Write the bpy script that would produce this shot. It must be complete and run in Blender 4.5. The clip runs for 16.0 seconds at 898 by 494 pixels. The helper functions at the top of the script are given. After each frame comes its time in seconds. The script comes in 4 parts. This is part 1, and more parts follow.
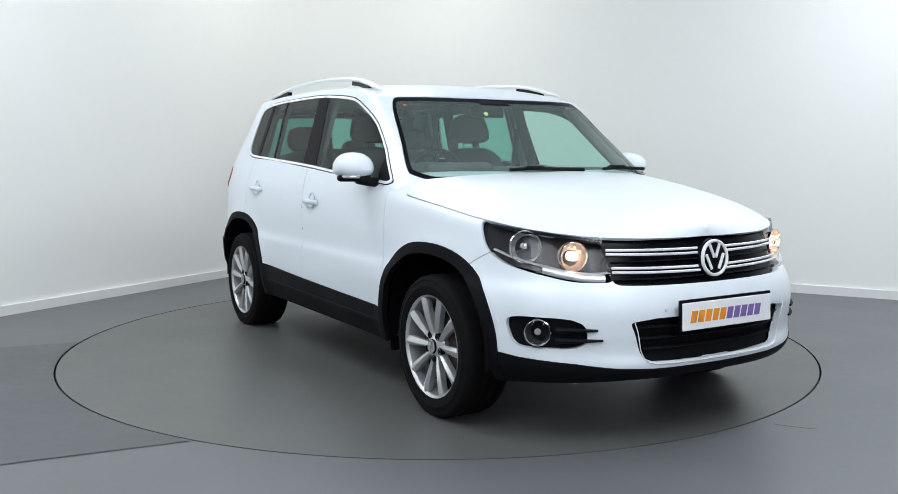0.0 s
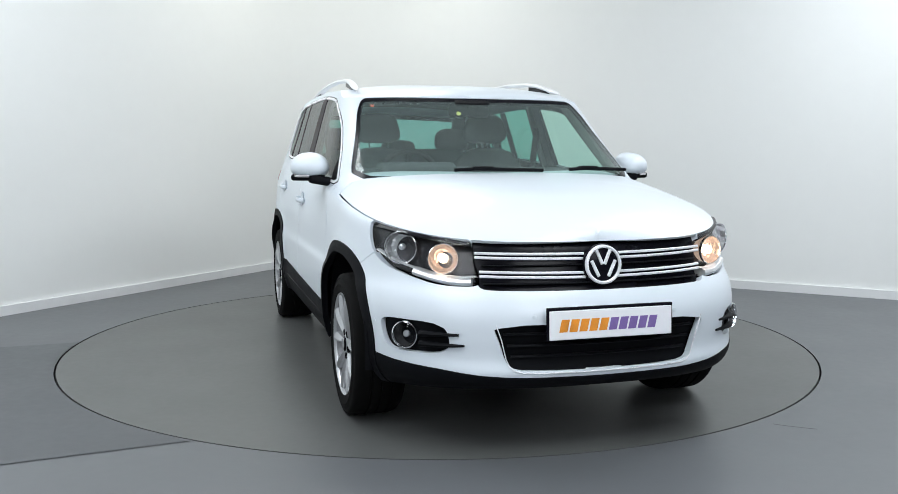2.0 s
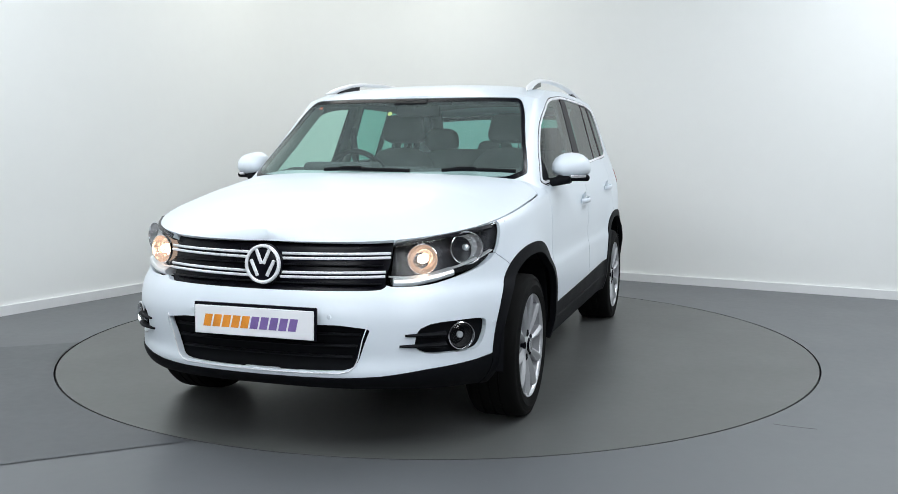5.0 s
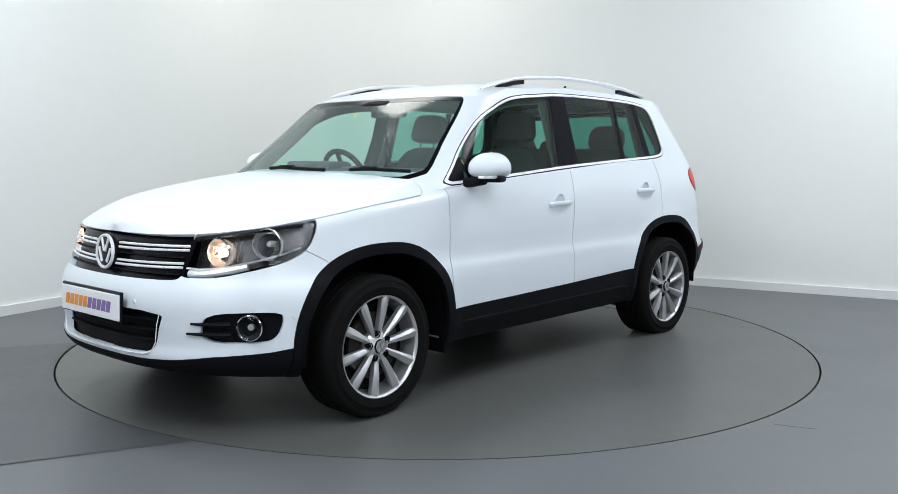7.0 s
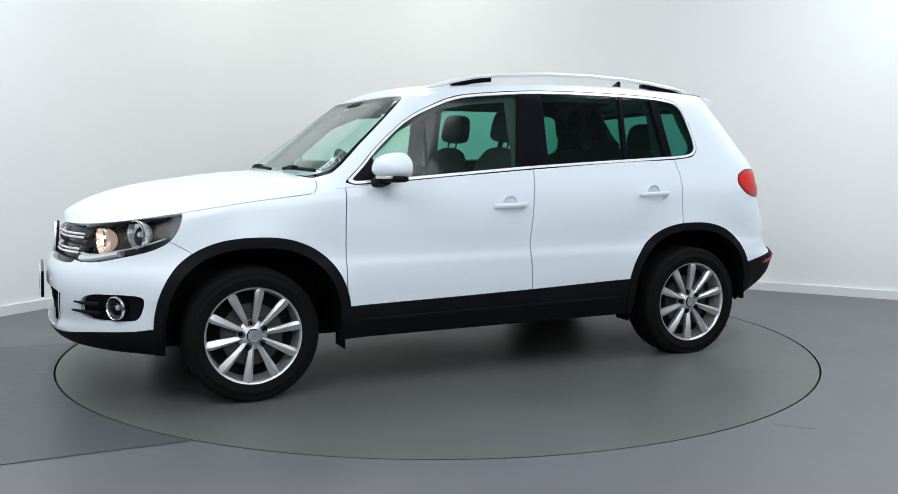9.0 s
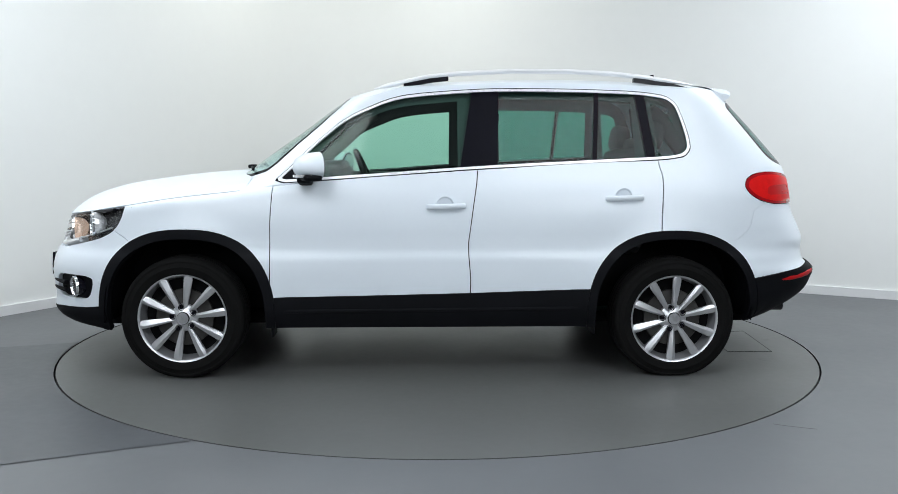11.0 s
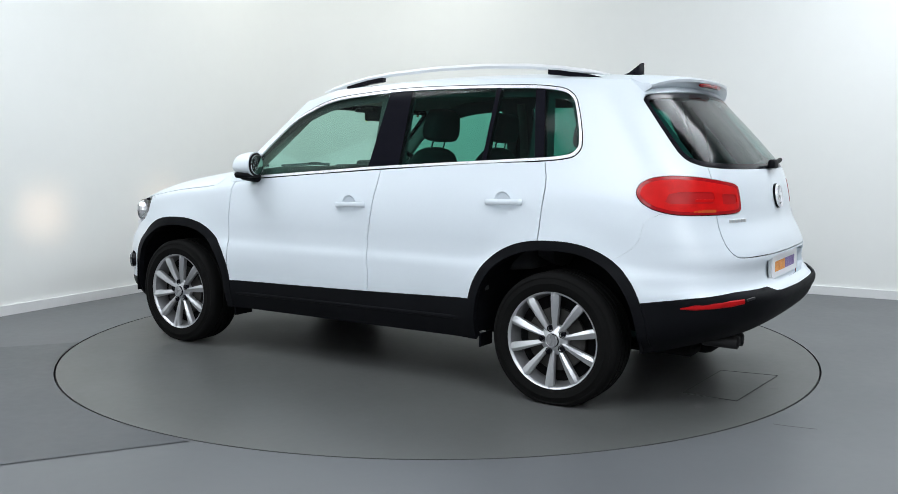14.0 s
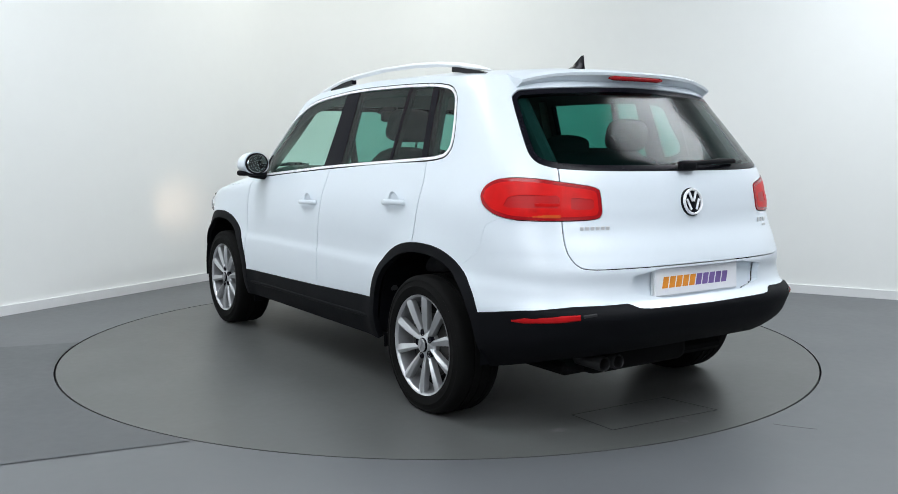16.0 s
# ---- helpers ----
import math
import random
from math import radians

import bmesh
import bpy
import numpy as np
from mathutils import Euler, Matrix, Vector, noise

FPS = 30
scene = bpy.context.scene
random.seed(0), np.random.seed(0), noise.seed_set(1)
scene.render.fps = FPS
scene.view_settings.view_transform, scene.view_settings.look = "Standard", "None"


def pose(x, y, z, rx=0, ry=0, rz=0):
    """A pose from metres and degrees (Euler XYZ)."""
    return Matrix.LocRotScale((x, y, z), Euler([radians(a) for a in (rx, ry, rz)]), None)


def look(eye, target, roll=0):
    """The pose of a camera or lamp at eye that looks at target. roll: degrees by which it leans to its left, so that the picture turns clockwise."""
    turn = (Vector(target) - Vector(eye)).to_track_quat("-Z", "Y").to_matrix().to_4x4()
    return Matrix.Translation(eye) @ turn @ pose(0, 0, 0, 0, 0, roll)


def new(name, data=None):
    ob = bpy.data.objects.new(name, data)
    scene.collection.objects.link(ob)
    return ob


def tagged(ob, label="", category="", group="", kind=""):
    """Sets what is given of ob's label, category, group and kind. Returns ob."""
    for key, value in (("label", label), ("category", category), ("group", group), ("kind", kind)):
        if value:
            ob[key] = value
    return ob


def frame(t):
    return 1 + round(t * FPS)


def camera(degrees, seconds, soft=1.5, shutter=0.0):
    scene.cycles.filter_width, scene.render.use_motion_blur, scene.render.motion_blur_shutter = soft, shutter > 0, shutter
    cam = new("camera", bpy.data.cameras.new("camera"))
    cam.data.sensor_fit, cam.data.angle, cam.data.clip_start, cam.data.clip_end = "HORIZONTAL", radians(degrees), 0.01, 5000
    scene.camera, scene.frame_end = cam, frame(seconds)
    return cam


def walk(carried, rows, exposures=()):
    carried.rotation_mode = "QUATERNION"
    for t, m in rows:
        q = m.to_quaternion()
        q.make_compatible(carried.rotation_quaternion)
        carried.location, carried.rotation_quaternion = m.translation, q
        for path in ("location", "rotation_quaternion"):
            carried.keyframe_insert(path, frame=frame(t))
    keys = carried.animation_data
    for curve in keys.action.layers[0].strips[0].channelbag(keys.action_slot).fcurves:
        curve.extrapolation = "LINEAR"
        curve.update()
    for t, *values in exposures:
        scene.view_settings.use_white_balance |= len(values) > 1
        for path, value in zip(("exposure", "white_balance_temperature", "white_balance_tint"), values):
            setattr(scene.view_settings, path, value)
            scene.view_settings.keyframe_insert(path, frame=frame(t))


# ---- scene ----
import collections

THETA = [(0, 30.73), (0.5, 29.51), (1, 26.62), (1.5, 22.30), (2, 16.27), (2.5, 10.56), (3, 4.43), (3.5, -1.23), (4, -7.31), (4.5, -13.01), (5, -18.96), (5.5, -24.85), (6, -30.83), (6.5, -36.80), (7, -42.72), (7.5, -48.40), (8, -54.34), (8.5, -59.98), (9, -66.00), (9.5, -71.73), (10, -77.41), (10.5, -83.08), (11, -88.74), (11.5, -94.40), (12, -100.15), (12.5, -105.78), (13, -111.82), (13.5, -117.37), (14, -123.35), (14.5, -128.98), (15, -134.94), (15.5, -140.59), (16, -146.56)]
OFFSET = (.0228, -.0724, .022)

cam = camera(53.23, 16.0, soft=.7)
stand = pose(0, -5.6013, 1.1987, 90 - 6.068, -.06, -.575)
walk(cam, [(0, stand), (16, stand)])

# ---- light ----
world = bpy.data.worlds.new("world")
scene.world = world
world.use_nodes = True
world.node_tree.nodes["Background"].inputs[0].default_value = (.8, .9, 1, 1)
world.node_tree.nodes["Background"].inputs[1].default_value = .02


def area(name, x, y, z, sx, sy, power, colour=(1, 1, 1), target=None):
    d = bpy.data.lights.new(name, "AREA")
    d.shape, d.size, d.size_y, d.energy, d.color = "RECTANGLE", sx, sy, power, colour
    ob = new(name, d)
    ob.matrix_world = look((x, y, z), target or (x, y + .0001, 0))
    return ob
LIGHTS = [(-2.6, -.7, 1.5, 1.8, 70), (3.4, -.3, 1.8, 1.8, 108), (-2.0, -4.2, 2.6, 2.4, 86), (2.0, -4.2, 2.6, 2.4, 100), (-.7, 2.3, 1.8, 1.3, 38)]
BOXES = [(-2.3, 2.6, -6.6, 34), (2.3, 2.6, -6.6, 40)]
# ---- materials ----
def nodes_of(name):
    m = bpy.data.materials.new(name)
    m.use_nodes = True
    return m, m.node_tree.nodes, m.node_tree.links


def surface(name, rgb, rough=.5, metal=0, coat=0, vary=.06, scale=6, bump=0, bump_scale=200, rough_vary=.08, emit=None, power=0, spec=.5, coat_rough=.04):
    """A principled material with colour and gloss variation at two scales and fine relief."""
    m, n, l = nodes_of(name)
    p = n["Principled BSDF"]
    p.inputs["Metallic"].default_value = metal
    p.inputs["Coat Weight"].default_value = coat
    p.inputs["Coat Roughness"].default_value = coat_rough
    p.inputs["Specular IOR Level"].default_value = spec
    c = n.new("ShaderNodeTexCoord")
    a = n.new("ShaderNodeTexNoise")
    a.inputs["Scale"].default_value, a.inputs["Detail"].default_value = scale, 6
    b = n.new("ShaderNodeTexNoise")
    b.inputs["Scale"].default_value, b.inputs["Detail"].default_value = scale * 14, 3
    l.new(c.outputs["Object"], a.inputs["Vector"])
    l.new(c.outputs["Object"], b.inputs["Vector"])
    add = n.new("ShaderNodeMath")
    add.operation = "ADD"
    half = n.new("ShaderNodeMath")
    half.operation = "MULTIPLY"
    half.inputs[1].default_value = .5
    l.new(b.outputs["Fac"], half.inputs[0])
    l.new(a.outputs["Fac"], add.inputs[0])
    l.new(half.outputs[0], add.inputs[1])
    r = n.new("ShaderNodeMapRange")
    r.inputs["From Min"].default_value, r.inputs["From Max"].default_value = .45, 1.05
    l.new(add.outputs[0], r.inputs["Value"])
    mix = n.new("ShaderNodeMix")
    mix.data_type = "RGBA"
    mix.inputs[6].default_value = (*[max(0, v * (1 - vary)) for v in rgb], 1)
    mix.inputs[7].default_value = (*[min(1, v * (1 + vary)) for v in rgb], 1)
    l.new(r.outputs[0], mix.inputs[0])
    l.new(mix.outputs[2], p.inputs["Base Color"])
    q = n.new("ShaderNodeMapRange")
    q.inputs["To Min"].default_value, q.inputs["To Max"].default_value = max(.02, rough - rough_vary), min(1, rough + rough_vary)
    l.new(add.outputs[0], q.inputs["Value"])
    l.new(q.outputs[0], p.inputs["Roughness"])
    if bump:
        t = n.new("ShaderNodeTexNoise")
        t.inputs["Scale"].default_value, t.inputs["Detail"].default_value = bump_scale, 4
        l.new(c.outputs["Object"], t.inputs["Vector"])
        k = n.new("ShaderNodeBump")
        k.inputs["Strength"].default_value, k.inputs["Distance"].default_value = bump, .002
        l.new(t.outputs["Fac"], k.inputs["Height"])
        l.new(k.outputs[0], p.inputs["Normal"])
    if emit:
        p.inputs["Emission Color"].default_value = (*emit, 1)
        p.inputs["Emission Strength"].default_value = power
    return m


def pane(name, tint, gloss=.05, ior=1.36, veil=0.0):
    """Thin tinted glass: straight-through tint with an angle-dependent reflection and an optional pale veil."""
    m, n, l = nodes_of(name)
    n.remove(n["Principled BSDF"])
    t = n.new("ShaderNodeBsdfTransparent")
    t.inputs["Color"].default_value = (*tint, 1)
    g = n.new("ShaderNodeBsdfGlossy")
    g.inputs["Roughness"].default_value = gloss
    w = n.new("ShaderNodeLayerWeight")
    w.inputs["Blend"].default_value = .5
    p = n.new("ShaderNodeMath")
    p.operation, p.inputs[1].default_value = "POWER", 5
    f = n.new("ShaderNodeMath")
    f.operation, f.inputs[1].default_value, f.inputs[2].default_value = "MULTIPLY_ADD", .9, ((ior - 1) / (ior + 1)) ** 2
    l.new(w.outputs["Facing"], p.inputs[0])
    l.new(p.outputs[0], f.inputs[0])
    k = n.new("ShaderNodeMixShader")
    l.new(f.outputs[0], k.inputs[0])
    l.new(t.outputs[0], k.inputs[1])
    l.new(g.outputs[0], k.inputs[2])
    end = k
    # Pale diffuse share: dust film plus haze of reflected room light, put into colour.
    if veil:
        d = n.new("ShaderNodeBsdfDiffuse")
        d.inputs["Color"].default_value = (.50, .62, .60, 1)
        c = n.new("ShaderNodeTexCoord")
        v = n.new("ShaderNodeTexNoise")
        v.inputs["Scale"].default_value, v.inputs["Detail"].default_value = 5, 6
        q = n.new("ShaderNodeMapRange")
        q.inputs["To Min"].default_value, q.inputs["To Max"].default_value = veil * .7, veil * 1.3
        l.new(c.outputs["Object"], v.inputs["Vector"])
        l.new(v.outputs["Fac"], q.inputs["Value"])
        end = n.new("ShaderNodeMixShader")
        l.new(q.outputs[0], end.inputs[0])
        l.new(k.outputs[0], end.inputs[1])
        l.new(d.outputs[0], end.inputs[2])
    l.new(end.outputs[0], n["Material Output"].inputs[0])
    return m


PAINT = surface("white_paint", (.70, .76, .815), .36, coat=.35, coat_rough=.16, vary=.01, rough_vary=.03, scale=3)
PILLAR = surface("black_pillar_film", (.004, .004, .008), .30, vary=.2, spec=.05)
CLAD = surface("black_textured_plastic", (.003, .0034, .005), .6, spec=.13, vary=.25, bump=.15, bump_scale=220)
GLOSS = surface("black_gloss", (.004, .004, .007), .20, vary=.2, spec=.16)
RUBBER = surface("tyre_rubber", (.0035, .0035, .0035), .8, spec=.14, vary=.3, bump=.3, bump_scale=300)
ALLOY = surface("silver_alloy", (.58, .59, .61), .34, metal=.75, vary=.05, scale=9)
ALLOY_IN = surface("rim_barrel_metal", (.035, .035, .037), .45, metal=.5, vary=.15, scale=9)
BARREL = surface("silver_rim_barrel", (.36, .365, .38), .38, metal=.6, vary=.10, scale=9)
CHROME = surface("chrome", (.85, .86, .88), .08, metal=1, vary=.02, rough_vary=.03)
SATIN = surface("satin_silver", (.74, .75, .76), .30, metal=.6, vary=.03)
RAIL = surface("pale_anodised_rail", (.80, .81, .82), .42, metal=.2, vary=.02)
BRIGHT = surface("bright_polished_trim", (.86, .87, .90), .25, metal=.15, vary=.02)
DARK = surface("dark_inner_panel", (.004, .004, .0045), .85, spec=.2, vary=.3)
DISC_METAL = surface("brake_disc_metal", (.06, .058, .055), .45, metal=.8, vary=.2, scale=30)
CLOTH = surface("dark_seat_cloth", (.046, .048, .052), .9, vary=.2, bump=.03, bump_scale=140, scale=20)
DASH = surface("dark_grey_soft_plastic", (.060, .063, .066), .7, vary=.15, bump=.1, bump_scale=160)
LINING = surface("pale_grey_lining", (.22, .225, .21), .9, vary=.06, bump=.2)
RED = surface("red_lamp_plastic", (.60, .008, .008), .3, vary=.2, spec=.15, scale=20)
RED_CORE = surface("deep_red_lamp_core", (.42, .006, .008), .3, vary=.15, spec=.25, scale=20)
RED_DEEP = surface("dark_red_lamp_plastic", (.33, .005, .009), .2, vary=.15, coat=.25, spec=.3, scale=20)
AMBER = surface("amber_lamp_plastic", (.62, .10, .02), .15, vary=.12, coat=1, scale=20)
HOUSING = surface("lamp_housing_grey", (.055, .056, .062), .22, metal=.5, vary=.1)
BULB = surface("lit_bulb", (1, .9, .8), .3, emit=(1, .74, .52), power=4)
BEAM = surface("lamp_filament", (1, .9, .8), .5, emit=(1, .70, .48), power=15000)
# Emission puts the lit bulb's glare into the reflector bowl itself.
GLOWING = surface("glowing_reflector", (.62, .50, .42), .12, metal=.9, vary=.15, scale=50, emit=(1, .74, .58), power=.36)
FACET = surface("faceted_chrome_reflector", (.88, .89, .92), .20, metal=.7, vary=.2, scale=60)
BULB_OFF = surface("unlit_bulb", (.75, .78, .8), .1, metal=.6)
PLATE = surface("white_plate", (.86, .87, .90), .3, vary=.02, coat=.3)
ORANGE = surface("orange_print", (.82, .30, .03), .4, vary=.2, scale=14)
PURPLE = surface("purple_print", (.20, .13, .36), .4, vary=.2, scale=14)
YELLOW = surface("yellow_sticker", (.8, .75, .2), .5)
ORANGE_ST = surface("red_sticker", (.7, .12, .05), .5)
LENS = pane("clear_lamp_cover", (.93, .94, .95))
SCREEN = pane("windscreen_glass", (.84, .98, .94), .10, 1.6, .115)
FRONT_GLASS = pane("green_tinted_glass", (.60, .86, .76), .06, 1.33, veil=.010)
REAR_GLASS = pane("dark_privacy_glass", (.18, .49, .41), .06, 1.26, veil=.006)
BACK_GLASS = pane("tailgate_glass", (.20, .46, .42), .12, 1.18)
MIRROR = surface("mirror_glass", (.50, .55, .56), .02, metal=1, vary=0, rough_vary=0)
WALL = surface("painted_white_wall", (.80, .815, .80), .75, vary=.015, scale=.6, bump=.12, bump_scale=120)
SKIRT = surface("white_gloss_skirting", (.74, .75, .755), .35, vary=.02)
WALL_DARK = surface("grey_curtain_wall", (.22, .225, .23), .85, vary=.1, scale=1.2)
FLOOR = surface("grey_vinyl_floor", (.106, .112, .120), .36, vary=.10, scale=1.3, bump=.05, bump_scale=60, rough_vary=.10)
FLOOR_DARK = surface("darker_grey_vinyl", (.064, .069, .076), .36, vary=.10, scale=1.3, bump=.05, bump_scale=60, rough_vary=.10)
TABLE = surface("turntable_grey_vinyl", (.090, .093, .091), .34, vary=.08, scale=1.6, bump=.05, bump_scale=60, rough_vary=.08)
SEAM = surface("hatch_joint_grey", (.058, .060, .060), .5)
SCUFF = surface("pale_floor_mark", (.15, .15, .15), .5, vary=.3, scale=30)
CEILING = surface("grey_ceiling", (.40, .41, .42), .85, vary=.02, scale=.8)
GLOW = surface("light_panel_diffuser", (.9, .9, .9), .6, emit=(.93, .97, 1), power=1.0)
# ---- mesh helpers ----
def mk(name, verts, faces, mat, parent=None, label="", smooth=True, mats=None, index=None):
    me = bpy.data.meshes.new(name)
    me.from_pydata([tuple(v) for v in verts], [], faces)
    for m in (mats or [mat]):
        me.materials.append(m)
    me.polygons.foreach_set("use_smooth", [smooth] * len(faces))
    if index:
        me.polygons.foreach_set("material_index", index)
    ob = new(name, me)
    if parent:
        ob.parent = parent
    if label:
        tagged(ob, label)
    return ob


def part(name, bm, mat, parent=None, label="", smooth=False, sharp=35):
    me = bpy.data.meshes.new(name)
    bmesh.ops.recalc_face_normals(bm, faces=bm.faces)
    if smooth:
        for e in bm.edges:
            e.smooth = not (len(e.link_faces) == 2 and e.calc_face_angle(0) > radians(sharp))
    for f in bm.faces:
        f.smooth = smooth
    bm.to_mesh(me)
    bm.free()
    me.materials.append(mat)
    ob = new(name, me)
    if parent:
        ob.parent = parent
    if label:
        tagged(ob, label)
    return ob


def block(sx, sy, sz, m, bevel=.01, seg=2, bm=None):
    bm = bm or bmesh.new()
    r = bmesh.ops.create_cube(bm, size=1, matrix=m @ Matrix.Diagonal((sx, sy, sz, 1)))
    if bevel:
        es = list({e for v in r["verts"] for e in v.link_edges})
        bmesh.ops.bevel(bm, geom=es, offset=bevel, segments=seg, profile=.5, affect="EDGES")
    return bm


def lathe(profile, m, seg=48, bm=None, close=False):
    """Turns (radius, depth) points about the x axis of m."""
    bm = bm or bmesh.new()
    rings = []
    for r, d in profile:
        rings.append([bm.verts.new(m @ Vector((d, r * math.cos(a), r * math.sin(a)))) for a in (i / seg * math.tau for i in range(seg))])
    pairs = list(zip(rings, rings[1:])) + ([(rings[-1], rings[0])] if close else [])
    for a, b in pairs:
        for i in range(seg):
            j = (i + 1) % seg
            bm.faces.new((a[i], a[j], b[j], b[i]))
    if not close:
        for ring, r in ((rings[0], profile[0][0]), (rings[-1], profile[-1][0])):
            if r < .03:
                bm.faces.new(ring)
    return bm


def sweep(path, profile, up=(0, 0, 1), bm=None, ends=True):
    """Sweeps a closed profile of (side, up) points along a path; a path point may hold its own scale."""
    bm = bm or bmesh.new()
    pts = [Vector(p[:3]) for p in path]
    rings = []
    for i, p in enumerate(pts):
        d = (pts[min(i + 1, len(pts) - 1)] - pts[max(i - 1, 0)]).normalized()
        side = d.cross(Vector(up)).normalized()
        u = side.cross(d)
        k = path[i][3] if len(path[i]) > 3 else 1
        rings.append([bm.verts.new(p + (side * a + u * b) * k) for a, b in profile])
    n = len(profile)
    for a, b in zip(rings, rings[1:]):
        for i in range(n):
            j = (i + 1) % n
            bm.faces.new((a[i], a[j], b[j], b[i]))
    if ends:
        bm.faces.new(rings[0])
        bm.faces.new(rings[-1])
    return bm


def oval(a, b, n=12):
    return [(a * math.cos(i / n * math.tau), b * math.sin(i / n * math.tau)) for i in range(n)]


# ---- cutting the body surface into panels ----
def metres(s, upper=False):
    s = np.asarray(s, float)
    k = [0, 1.4, 2.6, 4.1] if upper else [0, 1.5, 3.7, 5.25]
    return np.interp(s, [0, 1, 2, 3], k) + np.minimum(s, 0) * k[1] + np.maximum(s - 3, 0) * (k[3] - k[2])


def sdf(poly, rounds=2, upper=False):
    """Signed distance (inside negative) to a rounded polygon in (s, z)."""
    q = np.array([(float(metres(a, upper)), b) for a, b in poly])
    for _ in range(rounds):
        nxt = np.roll(q, -1, 0)
        q = np.stack([q * .8 + nxt * .2, q * .2 + nxt * .8], 1).reshape(-1, 2)

    def f(v):
        p = np.stack([metres(v[:, 3], upper), v[:, 2]], 1)
        best = np.full(len(p), 9.0)
        inside = np.zeros(len(p), bool)
        for a, b in zip(q, np.roll(q, -1, 0)):
            e, w = b - a, p - a
            t = np.clip((w @ e) / max(e @ e, 1e-12), 0, 1)
            best = np.minimum(best, np.hypot(*(w - t[:, None] * e).T))
            cond = (a[1] <= p[:, 1]) != (b[1] <= p[:, 1])
            if abs(e[1]) > 1e-12:
                inside ^= cond & (p[:, 0] < a[0] + (p[:, 1] - a[1]) / e[1] * e[0])
        return np.where(inside, -best, best)
    return f


class Skin:
    """A surface whose faces carry the name of the panel that they belong to."""

    def __init__(self, grid, name):
        n, k = grid.shape[:2]
        self.v = [tuple(p) for p in grid.reshape(-1, 4)]
        self.f = [((i * k + j, i * k + j + 1, (i + 1) * k + j + 1, (i + 1) * k + j), name) for i in range(n - 1) for j in range(k - 1)]

    def split(self, field, source, inside, gap=.0026):
        phi = field(np.array(self.v))
        lo, hi = phi <= -gap, phi >= gap
        done, memo = [], {}

        def point(a, b, level):
            key = (min(a, b), max(a, b), level)
            if key not in memo:
                a, b = key[:2]
                t = (level - phi[a]) / (phi[b] - phi[a])
                memo[key] = len(self.v)
                self.v.append(tuple(p + (q - p) * t for p, q in zip(self.v[a], self.v[b])))
            return memo[key]

        def clip(ids, level, sign):
            out = []
            for a, b in zip(ids, ids[1:] + ids[:1]):
                ka, kb = sign * (phi[a] - level) >= 0, sign * (phi[b] - level) >= 0
                if ka:
                    out.append(a)
                if ka != kb and phi[a] != level and phi[b] != level:
                    out.append(point(a, b, level))
            return out
        for ids, name in self.f:
            if name not in source:
                done.append((ids, name))
            elif all(lo[i] for i in ids):
                done.append((ids, inside))
            elif all(hi[i] for i in ids):
                done.append((ids, name))
            else:
                ids = list(ids)
                for sign, level, tag in ((-1, -gap, inside), (1, gap, name)):
                    got = clip(ids, level, sign)
                    if len(got) > 2:
                        done.append((tuple(got), tag))
        self.f = done

    def relabel(self, test, source, name):
        self.f = [(ids, name if n in source and test(np.mean([self.v[i] for i in ids], 0)) else n) for ids, n in self.f]


def panel(name, skins, labels, mat, parent, label="", both=False, flip=False, rim=.014, push=0.0):
    """Gathers the faces of some panel names into one mesh: one side, its mirror image (flip) or both joined at the middle."""
    verts, faces = [], []
    for skin in skins:
        use = [ids for ids, n in skin.f if n in labels]
        used = sorted({i for ids in use for i in ids})
        for side in ((1, -1) if both else ((-1,) if flip else (1,))):
            num = {}
            for i in used:
                x, y, z, _ = skin.v[i]
                num[i] = len(verts)
                verts.append((x * side, y, z))
            faces += [tuple(num[i] for i in (ids if side > 0 else ids[::-1])) for ids in use]
    if not faces:
        return None
    key, remap = {}, {}
    out = []
    for i, p in enumerate(verts):
        k = tuple(round(c, 4) for c in p)
        if k not in key:
            key[k] = len(out)
            out.append(p)
        remap[i] = key[k]
    clean = []
    for f in faces:
        g = []
        for i in f:
            j = remap[i]
            if j not in g:
                g.append(j)
        if len(g) > 2:
            clean.append(tuple(g))
    faces = clean
    verts = np.array(out)
    normal = np.zeros_like(verts)
    for f in faces:
        a, b, c = verts[f[0]], verts[f[1]], verts[f[-1]]
        nn = np.cross(b - a, c - a)
        for i in f:
            normal[i] += nn
    normal /= np.maximum(np.linalg.norm(normal, axis=1, keepdims=True), 1e-9)
    verts = verts + normal * push
    if rim:
        count = {}
        for f in faces:
            for a, b in zip(f, f[1:] + f[:1]):
                count[frozenset((a, b))] = count.get(frozenset((a, b)), 0) + 1
        extra, n0 = [], len(verts)
        new_faces = []
        for f in faces:
            for a, b in zip(f, f[1:] + f[:1]):
                if count[frozenset((a, b))] == 1:
                    k = n0 + len(extra)
                    extra += [verts[a], verts[b], verts[b] - normal[b] * rim, verts[a] - normal[a] * rim]
                    new_faces.append((k, k + 3, k + 2, k + 1))
        if extra:
            verts = np.concatenate([verts, np.array(extra)])
            faces = faces + new_faces
    return mk(name, verts, faces, mat, parent, label)
